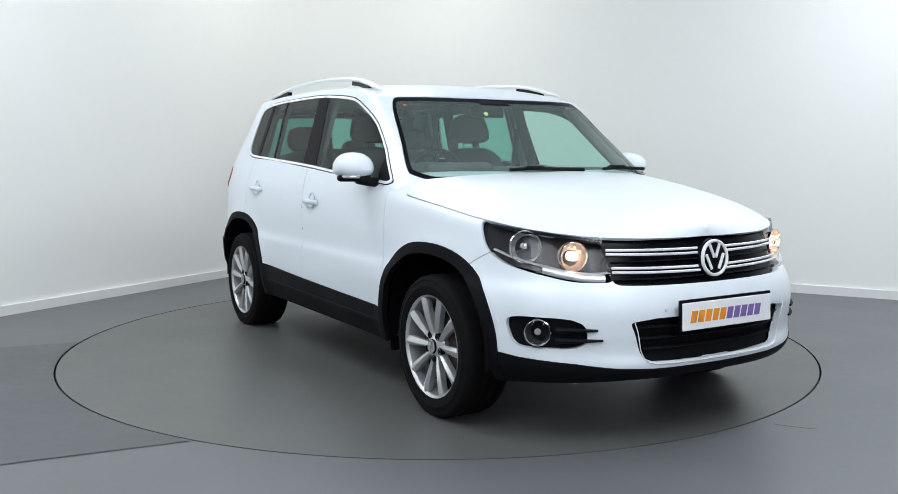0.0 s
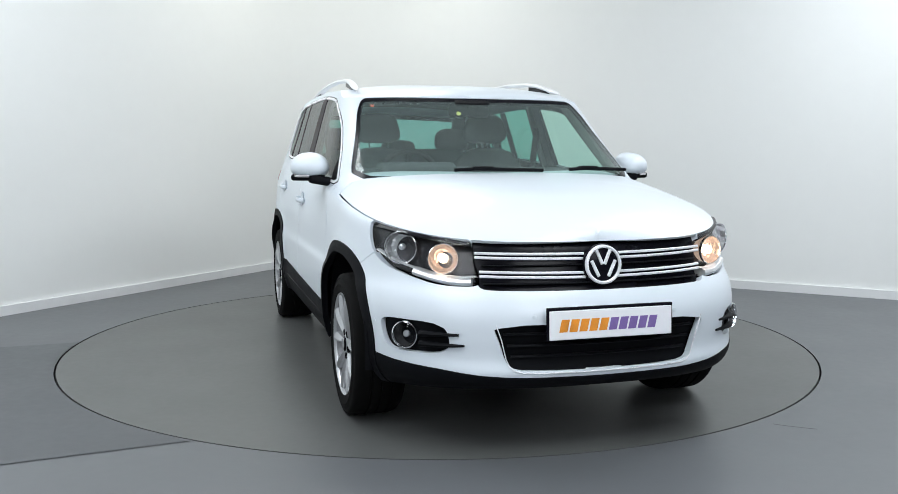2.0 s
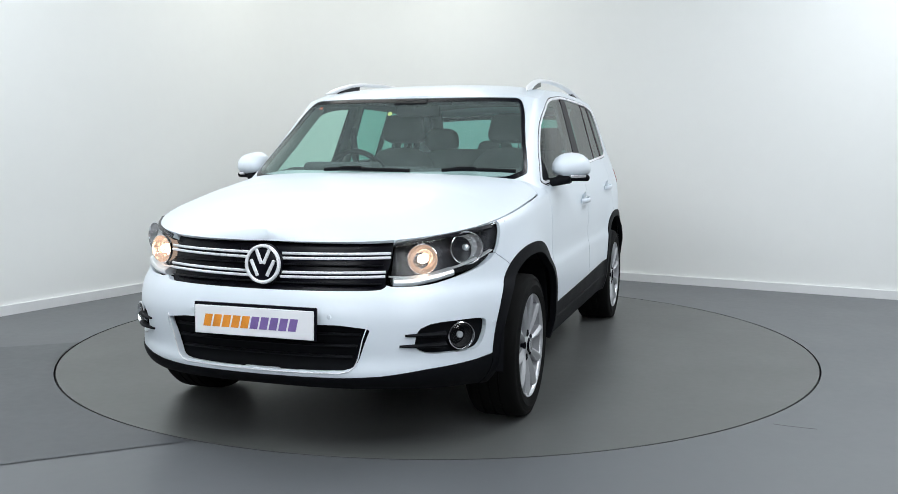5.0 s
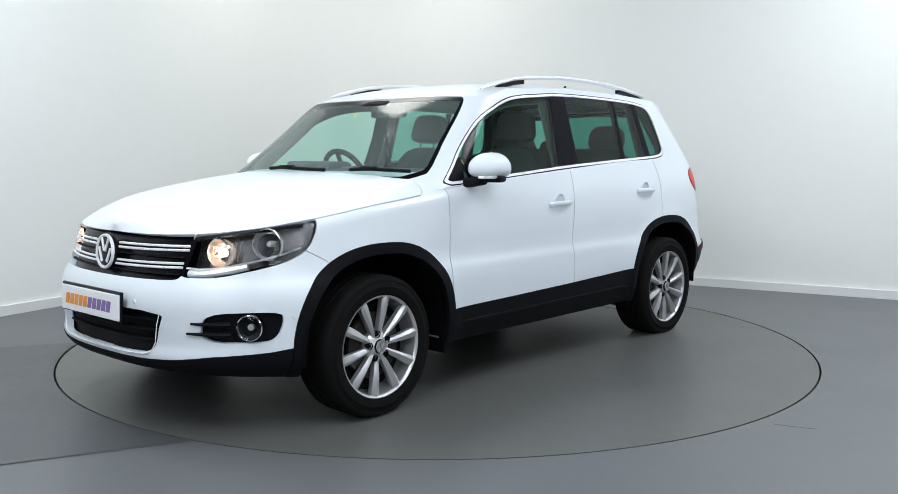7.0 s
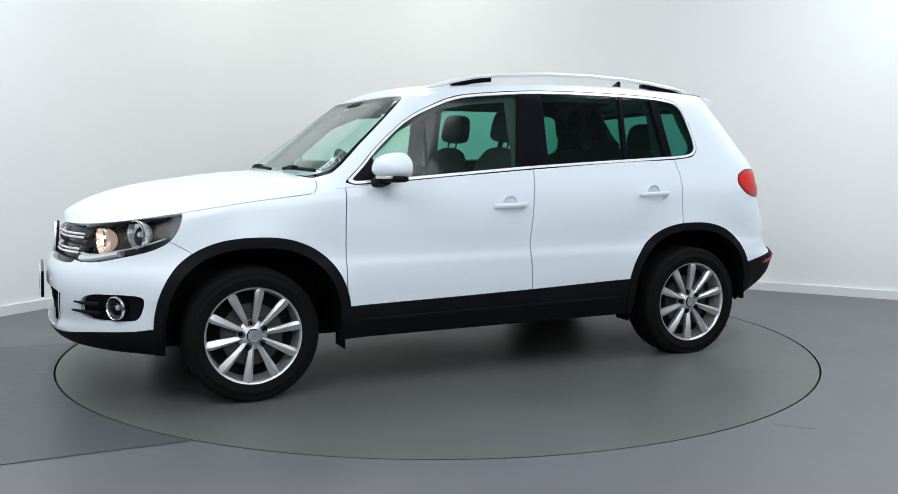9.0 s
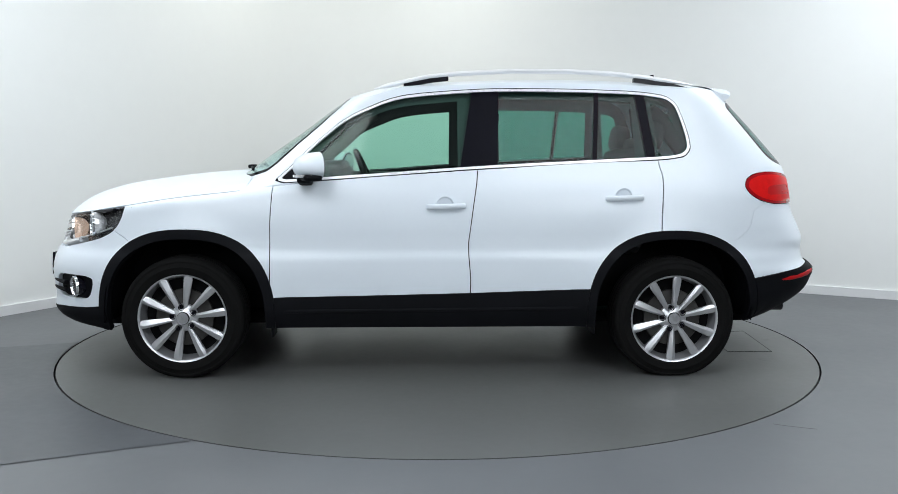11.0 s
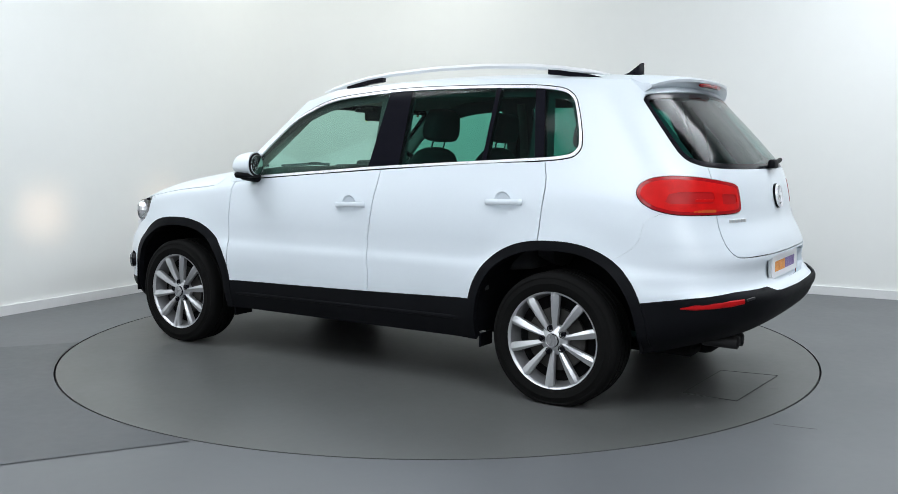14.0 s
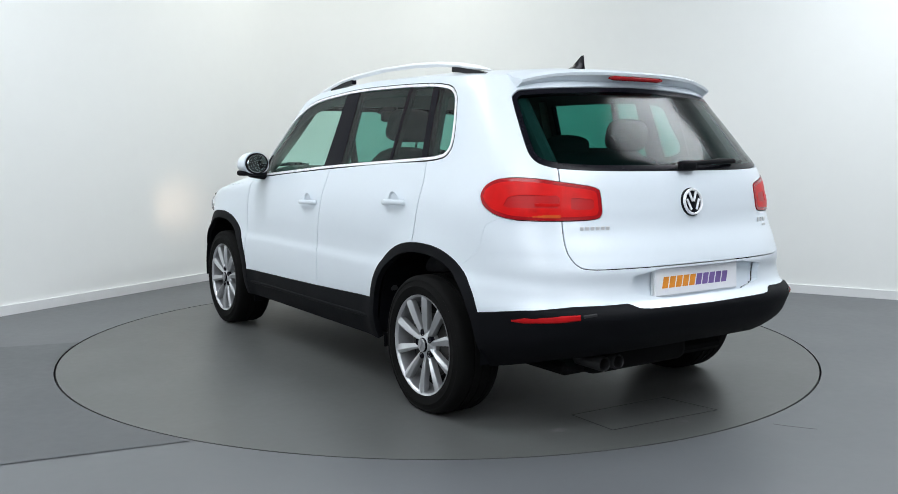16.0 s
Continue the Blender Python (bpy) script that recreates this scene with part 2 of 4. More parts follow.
# ---- car body surface ----
def curve(pts):
    """Smooth curve through points (Catmull-Rom in x)."""
    xs = np.array([p[0] for p in pts], float)
    ys = np.array([p[1] for p in pts], float)
    m = np.gradient(ys, xs)

    def f(x):
        x = np.clip(np.asarray(x, float), xs[0], xs[-1])
        i = np.clip(np.searchsorted(xs, x) - 1, 0, len(xs) - 2)
        h = xs[i + 1] - xs[i]
        t = (x - xs[i]) / h
        return (ys[i] * (1 + 2 * t) * (1 - t) ** 2 + m[i] * h * t * (1 - t) ** 2
                + ys[i + 1] * t * t * (3 - 2 * t) - m[i + 1] * h * t * t * (1 - t))
    return f


half_width = curve([(.18, .83), (.25, .862), (.32, .885), (.45, .897), (.58, .902), (.62, .898), (.65, .889), (.70, .885), (.78, .885),
                    (.88, .878), (.96, .864), (1.02, .846), (1.07, .829), (1.12, .812), (1.2, .787), (1.3, .757),
                    (1.4, .727), (1.5, .692), (1.55, .66), (1.6, .60)])
nose = curve([(.18, -1.93), (.22, -2.045), (.27, -2.150), (.31, -2.18), (.38, -2.175), (.46, -2.185), (.56, -2.185), (.62, -2.165),
              (.67, -2.14), (.74, -2.12), (.80, -2.105), (.84, -2.085), (.9, -2.05)])
tail = curve([(.18, 1.84), (.24, 1.91), (.30, 2.01), (.36, 2.12), (.42, 2.195), (.47, 2.222), (.535, 2.232), (.565, 2.195), (.62, 2.175), (.70, 2.185), (.76, 2.165),
              (.85, 2.125), (.95, 2.108), (1.05, 2.085), (1.10, 2.065), (1.2, 1.985), (1.3, 1.895), (1.4, 1.80), (1.48, 1.725), (1.6, 1.62)])
screen = curve([(1.0, -1.12), (1.06, -1.04), (1.2, -.845), (1.3, -.70), (1.4, -.565), (1.48, -.44), (1.52, -.36), (1.6, -.15)])
YF, YR, YG = -1.15, 1.05, -.15
LF, LS, LR = 1.55, 2.2, 1.6
shoulder = curve([(-2.3, .82), (-2.05, .828), (-1.9, .848), (-1.63, .892), (-1.33, .938), (-1.07, .966), (-.8, .998), (.23, 1.078),
                  (1.22, 1.127), (1.4, 1.125), (1.8, 1.092), (2.3, 1.085)])


def arc(n, k=120):
    a = np.linspace(0, np.pi / 2, k)
    return np.sin(a) ** (2 / n), np.cos(a) ** (2 / n)


def resample(x, y, q):
    d = np.concatenate([[0], np.cumsum(np.hypot(np.diff(x), np.diff(y)))])
    return np.interp(q * d[-1], d, x), np.interp(q * d[-1], d, y)


def outline(z, s, upper=False):
    """The body's plan outline at the height z, for positions s from the front's middle (0) round to the tail's middle (3)."""
    s = np.asarray(s, float)
    w = float(half_width(z))
    a, b = (YG, float(screen(z))) if upper else (YF, float(nose(z)))
    fx, fy = arc(5.0 if upper else float(np.interp(z, [.3, .6, .8], [2.9, 2.8, 2.6])))
    fx, fy = resample(w * fx, a + (b - a) * fy, np.clip(s, 0, 1))
    rx, ry = arc(float(np.interp(z, [.5, .75, .95, 1.5], [4.2, 4.8, 6.0, 6.0])), 240)
    bow = float(np.interp(z, [.5, .9, 1.5], [.05, .2, .2]))
    rx, ry = resample((w * rx)[::-1], (YR + (float(tail(z)) - YR) * ry - bow * (w * rx) ** 2 * ry)[::-1], np.clip(s - 2, 0, 1))
    x = np.where(s < 1, fx, np.where(s < 2, w, rx))
    y = np.where(s < 1, fy, np.where(s < 2, a + (YR - a) * (s - 1), ry))
    if not upper:
        flare = np.exp(-(((np.hypot(y + 1.285, z - .305) - .44) / .07) ** 2)) + np.exp(-(((np.hypot(y - 1.30, z - .30) - .44) / .07) ** 2))
        x = x + .014 * flare * (s > .55) * (s < 2.45)
        waist = np.exp(-((y - .2) / .6) ** 2) * np.exp(-((z - .56) / .08) ** 2)
        x = x - .006 * waist
    return x, y


def top_lower(s):
    x, y = outline(.85, s)
    return shoulder(y)


def top_upper(s):
    return np.interp(s, [0, .55, .8, 1.0, 1.5, 2.0, 2.3, 3.0], [1.482, 1.478, 1.47, 1.522, 1.552, 1.54, 1.52, 1.50])


def stack(s, t, upper=False):
    """Grid of points (x, y, z, s) between the bottom (t 0) and the top (t 1)."""
    if upper:
        yg = outline(1.06, s, True)[1]
        lo = np.where(s < .5, 1.035, np.where(s < 2, shoulder(yg), top_lower(np.maximum(s, 2))))
        hi = top_upper(s)
    else:
        lo = np.interp(s, [0, .3, .5, .65, .9, 2.1, 2.35, 2.45, 2.6, 2.8, 3], [.262, .262, .24, .225, .248, .248, .235, .268, .325, .352, .358])
        hi = top_lower(s)
    grid = np.zeros((len(t), len(s), 4))
    for j, sj in enumerate(s):
        for i, ti in enumerate(t):
            z = lo[j] + (hi[j] - lo[j]) * ti
            grid[i, j, 2] = z
    zs = np.unique(np.round(np.linspace(.2, 1.6, 281), 4))
    tab = np.array([outline(z, s, upper) for z in zs])
    for j in range(len(s)):
        grid[:, j, 0] = np.interp(grid[:, j, 2], zs, tab[:, 0, j])
        grid[:, j, 1] = np.interp(grid[:, j, 2], zs, tab[:, 1, j])
    if not upper:
        y = grid[:, :, 1]
        roll = np.clip((-.45 - y) / .4, 0, 1)
        d = np.clip(1 - (hi[None, :] - grid[:, :, 2]) / .05, 0, 1)
        inward = .022 * roll * (1 - np.sqrt(np.clip(1 - d * d, 0, 1)))
        side = np.clip((s[None, :] - .3) / .5, 0, 1)
        grid[:, :, 0] -= inward * side
    if upper:
        below = stack(np.linspace(.6, 2, 120), np.array([0., 1.]))[1]
        base = np.interp(grid[0, :, 1], below[:, 1], below[:, 0])
        near = np.clip((s - .5) / .08, 0, 1) * (s < 2)
        grid[:, :, 0] += near * (base - grid[0, :, 0]) * np.exp(-(grid[:, :, 2] - lo[None, :]) / .045)
    grid[:, :, 3] = s[None, :]
    return grid
def cap(s, edge, yc, zfun, n=18, power=4):
    """A lid between an edge line and the middle plane."""
    k = len(s)
    g = np.zeros((n + 1, k, 4))
    for i in range(n + 1):
        t = i / n
        x = edge[:, 0] * (1 - t)
        y = edge[:, 1] + (yc - edge[:, 1]) * t
        g[i, :, 0], g[i, :, 1] = x, y
        g[i, :, 2] = zfun(x, y) + (edge[:, 2] - zfun(edge[:, 0], edge[:, 1])) * (1 - t) ** power
        g[i, :, 3] = s
    return g


bonnet_mid = curve([(-2.14, .80), (-2.12, .83), (-2.08, .872), (-2.0, .918), (-1.83, .976), (-1.57, 1.022), (-1.25, 1.058), (-1.0, 1.072), (-.8, 1.085)])
roof_mid = curve([(-.48, 1.475), (-.42, 1.497), (-.3, 1.535), (-.1, 1.567), (.3, 1.59), (.8, 1.596), (1.3, 1.578), (1.8, 1.54)])


def bonnet_z(x, y):
    return bonnet_mid(y) - .075 * (np.abs(x) / .8) ** 2.6 * (1 - .8 * np.clip((y + 1.42) / .5, 0, 1) ** 1.5)


def roof_z(x, y):
    return roof_mid(y) - .035 * (np.abs(x) / .65) ** 2.5
# ---- the car ----
S_LINE = np.concatenate([np.linspace(0, 1, 84, endpoint=False), np.linspace(1, 2, 92, endpoint=False), np.linspace(2, 3, 84)])
HUB_F, HUB_R = -1.302, 1.306
HUB_Z = {HUB_F: .302, HUB_R: .289}
SOLE = -OFFSET[2]


ARCH = 2.4


def arch(y0, z0, r):
    """Distance to a wheel opening whose shoulders are squarer than a circle."""
    far = lambda v: (np.abs(v[:, 1] - y0) ** ARCH + np.abs(v[:, 2] - z0) ** ARCH) ** (1 / ARCH)
    return lambda v: np.where((v[:, 3] > .5) & (v[:, 3] < 2.5), far(v) - r, 1.0)


def cut_body():
    low = Skin(stack(S_LINE, np.linspace(0, 1, 56)), "body")
    for y0, z0, tag in ((-1.285, .305, "arch_front"), (1.30, .30, "arch_rear")):
        low.split(arch(y0, z0, .418), ("body",), "hole", 0)
        low.split(arch(y0, z0, .468 if y0 < 0 else .463), ("body",), tag, .0008)
    black = lambda v: v[:, 2] - np.interp(v[:, 3], [0, .22, .31, .42, .57, .65, .75, 1.12, 1.38, 1.616, 1.926, 2.1, 2.36, 2.488, 2.619, 2.748, 2.776, 3],
                                          [.306, .310, .318, .337, .348, .366, .375, .412, .422, .433, .454, .46, .502, .535, .557, .560, .540, .535])
    low.split(black, ("body",), "black", .001)
    low.relabel(lambda c: c[3] < .85, ("black",), "front_lip")
    low.relabel(lambda c: c[3] > 2.1, ("black",), "rear_lower")
    lamp = [(.686, .905), (.602, .892), (.476, .865), (.392, .848), (.346, .838), (.340, .767), (.322, .694), (.322, .660), (.400, .660), (.442, .666),
            (.49, .681), (.529, .692), (.60, .717), (.648, .75), (.672, .79), (.684, .84)]
    low.split(sdf(lamp, 1), ("body",), "headlight", .0018)
    low.split(sdf([(-.1, .9), (.346, .9), (.340, .767), (.322, .694), (.322, .655), (.297, .647), (.177, .644), (-.1, .641)], 1), ("body",), "grille", .001)
    low.split(sdf([(-.1, .05), (-.1, .9), (.5, .9), (.655, .763), (.70, .729), (.75, .68), (.82, .5), (.82, .05)], 1), ("body",), "front_bumper", .0014)
    low.split(sdf([(-.1, .52), (.288, .517), (.270, .448), (.255, .376), (.240, .350), (.211, .338), (-.1, .330)], 1), ("front_bumper",), "lower_grille", .0)
    low.split(sdf([(.598, .519), (.60, .47), (.585, .413), (.561, .388), (.385, .398), (.398, .520)], 2), ("front_bumper",), "fog_recess", .0)
    edge = [(1.61, .2), (1.622, .47), (1.614, .682), (1.62, .772), (1.629, .922), (1.637, 1.03), (1.641, 1.3)]
    low.split(sdf([(1.141, .2), (1.141, .768), (1.146, .934), (1.16, 1.3)] + edge[::-1], 1), ("body",), "front_door")
    low.split(sdf(edge[:1] + edge + [(2.106, 1.3), (2.106, 1.115), (2.117, 1.042), (2.107, .866), (2.098, .70), (2.05, .2)], 1), ("body",), "rear_door")
    tail = sdf([(2.380, .992), (2.392, 1.036), (2.426, 1.062), (2.477, 1.072), (2.545, 1.067), (2.605, 1.053), (2.699, 1.031), (2.704, .993), (2.707, .930),
                   (2.701, .905), (2.672, .899), (2.607, .896), (2.532, .896), (2.476, .900), (2.425, .921), (2.394, .953)], 1)
    low.split(tail, ("body",), "tail_light", .002)
    core = sdf([(2.455, .948), (2.468, .99), (2.50, 1.0), (2.597, .998), (2.597, .948)], 0)
    core_in = sdf([(2.625, .942), (2.625, .990), (2.685, .984), (2.685, .942)], 0)
    low.split(lambda v: tail(v) + .016, ("tail_light",), "tail_glow", 0)
    low.split(core, ("tail_glow",), "tail_core", 0)
    low.split(core_in, ("tail_glow",), "tail_core", 0)
    for tag in ("tail_light", "tail_glow", "tail_core"):
        low.relabel(lambda c: c[3] > 2.603, (tag,), tag + "_inner")
    gate = sdf([(2.578, 1.3), (2.598, 1.05), (2.603, .898), (2.606, .778), (2.622, .728), (2.646, .703), (2.778, .704), (3.2, .706), (3.2, 1.3)], 1)
    low.split(gate, ("body",), "tailgate", .0022)
    low.split(sdf([(2.27, .1), (2.29, .66), (2.312, .690), (2.380, .764), (2.410, .90), (2.6, .92), (3.2, .92), (3.2, .1)], 1), ("body",), "rear_bumper", .0004)
    low.split(sdf([(2.765, .694), (2.782, .572), (3.2, .566), (3.2, .694)], 1), ("rear_bumper",), "plate_recess", 0)
    low.relabel(lambda c: c[1] < -.5, ("body",), "front_wing")
    low.split(lambda v: np.maximum(top_lower(v[:, 3]) - v[:, 2] - .0045, v[:, 1] + .985), ("front_wing",), "hole", 0)

    up = Skin(stack(S_LINE, np.linspace(0, 1, 40), True), "body")
    window = sdf([(.572, 1.005), (.607, 1.106), (.626, 1.185), (.655, 1.253), (.701, 1.33), (.768, 1.388), (.906, 1.455), (1.054, 1.489), (1.234, 1.507),
                  (1.388, 1.518), (1.567, 1.520), (1.821, 1.516), (2.075, 1.504), (2.188, 1.484), (2.229, 1.44), (2.237, 1.354), (2.238, 1.249), (2.231, 1.19),
                  (2.203, 1.150), (2.155, 1.137), (2.10, 1.130), (1.69, 1.104), (1.317, 1.080), (1.017, 1.054), (.80, 1.030)], 1, True)
    up.split(window, ("body",), "window", .0)
    g = stack(S_LINE, np.linspace(0, 1, 40), True)
    g[:, :, 0] -= .045
    inner = Skin(g, "body")
    reach = lambda v: .010 + .050 * np.clip((v[:, 2] - 1.13) / .2, 0, 1)
    inner.split(lambda v: window(v) - .03, ("body",), "inner_frame", .0)
    inner.split(lambda v: window(v) + reach(v), ("inner_frame",), "opening", .0)
    inner.relabel(lambda c: 1.245 < c[3] < 1.440 or 2.035 < c[3] < 2.115, ("opening",), "inner_frame")
    up.split(lambda v: window(v) + .006, ("window",), "strip", .0)
    up.relabel(lambda c: True, ("window",), "seal")
    up.relabel(lambda c: True, ("strip",), "window")
    up.split(lambda v: window(v) + .019, ("window",), "pane", .0)
    up.relabel(lambda c: True, ("window",), "chrome_trim")
    bar = lambda a, b: sdf([(a[0], 1.6), (a[1], 1.0), (b[1], 1.0), (b[0], 1.6)], 0, True)
    up.split(bar((1.328, 1.245), (1.437, 1.424)), ("pane",), "b_pillar", .001)
    up.split(bar((2.043, 2.078), (2.090, 2.106)), ("pane",), "c_pillar", .001)
    up.split(bar((1.872, 1.840), (1.892, 1.860)), ("pane",), "divider", .0)
    up.split(sdf([(.3, 1.3), (.3, .9), (.70, .9), (.66, 1.11), (.61, 1.2)], 0, True), ("pane",), "mirror_sail", .001)
    up.relabel(lambda c: c[3] < 1.3, ("pane",), "front_glass")
    up.relabel(lambda c: c[3] < 1.865, ("pane",), "rear_door_glass")
    up.relabel(lambda c: c[3] < 2.08, ("pane",), "vent_glass")
    up.relabel(lambda c: True, ("pane",), "quarter_glass")
    wind = sdf([(-.2, .9), (.40, .9), (.435, 1.03), (.500, 1.058), (.532, 1.076), (.575, 1.253), (.664, 1.452), (.645, 1.474), (-.2, 1.476)], 1, True)
    up.split(wind, ("body",), "windscreen_edge", .001)
    up.split(lambda v: np.maximum(wind(v) + .022, 1.058 - v[:, 2]), ("windscreen_edge",), "windscreen", .0)
    rear = sdf([(2.471, 1.442), (2.491, 1.326), (2.511, 1.216), (2.522, 1.163), (2.541, 1.131), (2.583, 1.111), (2.65, 1.102), (2.80, 1.097), (3.2, 1.098),
                (3.2, 1.478), (2.867, 1.472), (2.6, 1.456)], 1, True)
    up.split(rear, ("body",), "rear_edge", .002)
    up.split(lambda v: rear(v) + .024, ("rear_edge",), "rear_glass", .0)
    up.split(gate, ("body",), "tailgate", .0022)
    up.relabel(lambda c: c[3] > 2.45 and c[2] > 1.4, ("tailgate",), "body")

    edge_up = np.array(stack(S_LINE, np.array([0., 1.]), True))[1]
    mid = np.interp(S_LINE, [0, 1, 2, 3], [edge_up[0, 1], .0, 1.2, edge_up[-1, 1]])
    roof = Skin(cap(S_LINE, edge_up, mid, roof_z), "roof")
    top = stack(S_LINE, np.array([0., 1.]))[1]
    keep = top[:, 1] < -.74
    hood = Skin(cap(S_LINE[keep], top[keep], np.linspace(top[0, 1], -1.0, keep.sum()), bonnet_z, n=26, power=3 + 7 * np.clip((top[keep][:, 1] + 1.45) / .4, 0, 1)), "wing_top")
    line = lambda v: np.maximum(v[:, 1] + np.interp(np.abs(v[:, 0]), [0, .45, .70, .80, .9], [1.04, 1.015, .945, .955, 1.03]), -9)
    hood.split(line, ("wing_top",), "bonnet", .002)
    return low, up, roof, hood, inner


def body_panels(car):
    low, up, roof, hood, inner = cut_body()
    for flip in (False, True):
        k = dict(flip=flip)
        panel("front_wing", [low, hood], ("front_wing", "wing_top"), PAINT, car, **k)
        panel("front_door", [low], ("front_door",), PAINT, car, "white front door panel", **k)
        panel("rear_door", [low], ("rear_door",), PAINT, car, "white rear door panel", **k)
        panel("body_side", [low, up], ("body",), PAINT, car, "white rear quarter and window surround", **k)
        panel("wheel_arch_trim", [low], ("arch_front",), CLAD, car, "black plastic wheel arch trim", rim=.03, push=.006, **k)
        panel("wheel_arch_trim", [low], ("arch_rear",), CLAD, car, "black plastic wheel arch trim", rim=.03, push=.006, **k)
        panel("sill_trim", [low], ("black",), CLAD, car, "black plastic sill trim", rim=.02, push=.004, **k)
        panel("headlight_cover", [low], ("headlight",), LENS, car, "clear headlight cover", rim=0, **k)
        for end, text in (("", "red tail light"), ("_inner", "red tail light on the tailgate")):
            lamp = panel("tail_light", [low], ("tail_light" + end,), RED_DEEP, car, text, rim=.03, push=.004, **k)
            panel("lamp_band", [low], ("tail_glow" + end,), RED, lamp, "bright red band", rim=.01, push=.0045, **k)
            panel("lamp_core", [low], ("tail_core" + end,), RED_CORE, lamp, "deep red core", rim=.01, push=.002, **k)
        panel("window_trim", [up], ("chrome_trim",), BRIGHT, car, "bright metal window surround", rim=.01, push=.003, **k)
        panel("window_seal", [up], ("seal",), GLOSS, car, "black rubber window seal", rim=.01, push=-.001, **k)
        panel("front_side_window", [up], ("front_glass",), FRONT_GLASS, car, "green-tinted front window", rim=0, push=-.004, **k)
        panel("rear_side_window", [up], ("rear_door_glass",), REAR_GLASS, car, "dark privacy-tinted rear window", rim=0, push=-.004, **k)
        panel("rear_side_window", [up], ("vent_glass",), REAR_GLASS, car, "dark privacy-tinted rear window", rim=0, push=-.004, **k)
        panel("quarter_window", [up], ("quarter_glass",), REAR_GLASS, car, "dark privacy-tinted quarter window", rim=0, push=-.004, **k)
        for tag in ("b_pillar", "c_pillar", "divider"):
            panel("window_pillar", [up], (tag,), PILLAR, car, "black gloss window pillar", rim=.03, push=-.002, **k)
        panel("inner_window_frame", [inner], ("inner_frame",), DASH, car, "dark trim round the windows inside", rim=0, **k)
        panel("mirror_base", [up], ("mirror_sail",), CLAD, car, "black mirror base", rim=.02, push=-.002, **k)
        fog = panel("fog_light_recess", [low], ("fog_recess",), CLAD, car, "black fog light recess", rim=0, push=-.022, **k)
    both = dict(both=True)
    panel("bonnet", [hood], ("bonnet",), PAINT, car, "white bonnet", **both)
    panel("roof", [roof], ("roof",), PAINT, car, "white roof", rim=.0, **both)
    panel("front_bumper", [low], ("front_bumper",), PAINT, car, "white front bumper", rim=.03, **both)
    panel("front_lip", [low], ("front_lip",), CLAD, car, "black lower front bumper", rim=.03, push=.003, **both)
    panel("grille", [low], ("grille",), GLOSS, car, "black radiator grille", rim=0, push=-.03, **both)
    panel("lower_grille", [low], ("lower_grille",), CLAD, car, "black lower grille", rim=0, push=-.04, **both)
    panel("tailgate", [low, up], ("tailgate",), PAINT, car, "white tailgate", **both)
    panel("rear_bumper", [low], ("rear_bumper",), PAINT, car, "white rear bumper", rim=.03, **both)
    panel("plate_recess", [low], ("plate_recess",), PAINT, car, "white number plate recess", rim=0, push=-.035, **both)
    panel("rear_lower_bumper", [low], ("rear_lower",), CLAD, car, "black lower rear bumper", rim=.03, push=.008, **both)
    panel("windscreen", [up], ("windscreen",), SCREEN, car, "green-tinted windscreen", rim=0, push=-.003, **both)
    panel("windscreen_edge", [up], ("windscreen_edge",), GLOSS, car, "black windscreen border", rim=.02, push=-.002, **both)
    panel("rear_window", [up], ("rear_glass",), BACK_GLASS, car, "dark tailgate window", rim=0, push=-.003, **both)
    panel("rear_window_edge", [up], ("rear_edge",), GLOSS, car, "black tailgate window border", rim=.02, push=-.002, **both)


def inner_shell(car):
    g = stack(np.linspace(0, 3, 90), np.linspace(0, 1, 20))
    g[:, :, 0] = np.maximum(g[:, :, 0] - .05, 0)
    g[:, :, 1] *= .94
    skin = Skin(g, "shell")
    for y0 in (-1.285, 1.30):
        skin.split(arch(y0, .305, .43), ("shell",), "hole", 0)
    skin.split(lambda v: np.maximum(v[:, 3] - .75, .62 - v[:, 2]), ("shell",), "lamp_bay", 0)
    panel("inner_shell", [skin], ("shell",), DARK, car, "dark inner body shell", both=True, rim=0)
    bm = bmesh.new()
    block(1.04, 3.7, .06, pose(0, .02, .235), .02, 1, bm)
    for x in (.68, -.68):
        block(.34, 1.60, .05, pose(x * .95, .01, .275), .02, 1, bm)
    block(1.5, .05, .5, pose(0, -.83, .6), .01, 1, bm)
    block(1.0, .95, .03, pose(0, -1.36, .78), .01, 1, bm)
    part("underbody", bm, DARK, car, "black underbody")
    for y0 in (-1.285, 1.30):
        for x in (1, -1):
            bm = bmesh.new()
            prev = None
            for i in range(25):
                a = radians(-4 + 188 * i / 24)
                r = .432 / (abs(math.cos(a)) ** ARCH + abs(math.sin(a)) ** ARCH) ** (1 / ARCH)
                row = [bm.verts.new((x * px, y0 + r * math.cos(a), .305 + r * math.sin(a))) for px in (.45, .868)]
                mid = bm.verts.new((x * .45, y0, .305))
                if prev:
                    bm.faces.new((prev[0][0], row[0], row[1], prev[0][1]))
                    bm.faces.new((prev[0][0], row[0], mid))
                prev = (row, mid)
            part("wheel_arch_liner", bm, CLAD, car, "black wheel arch liner")


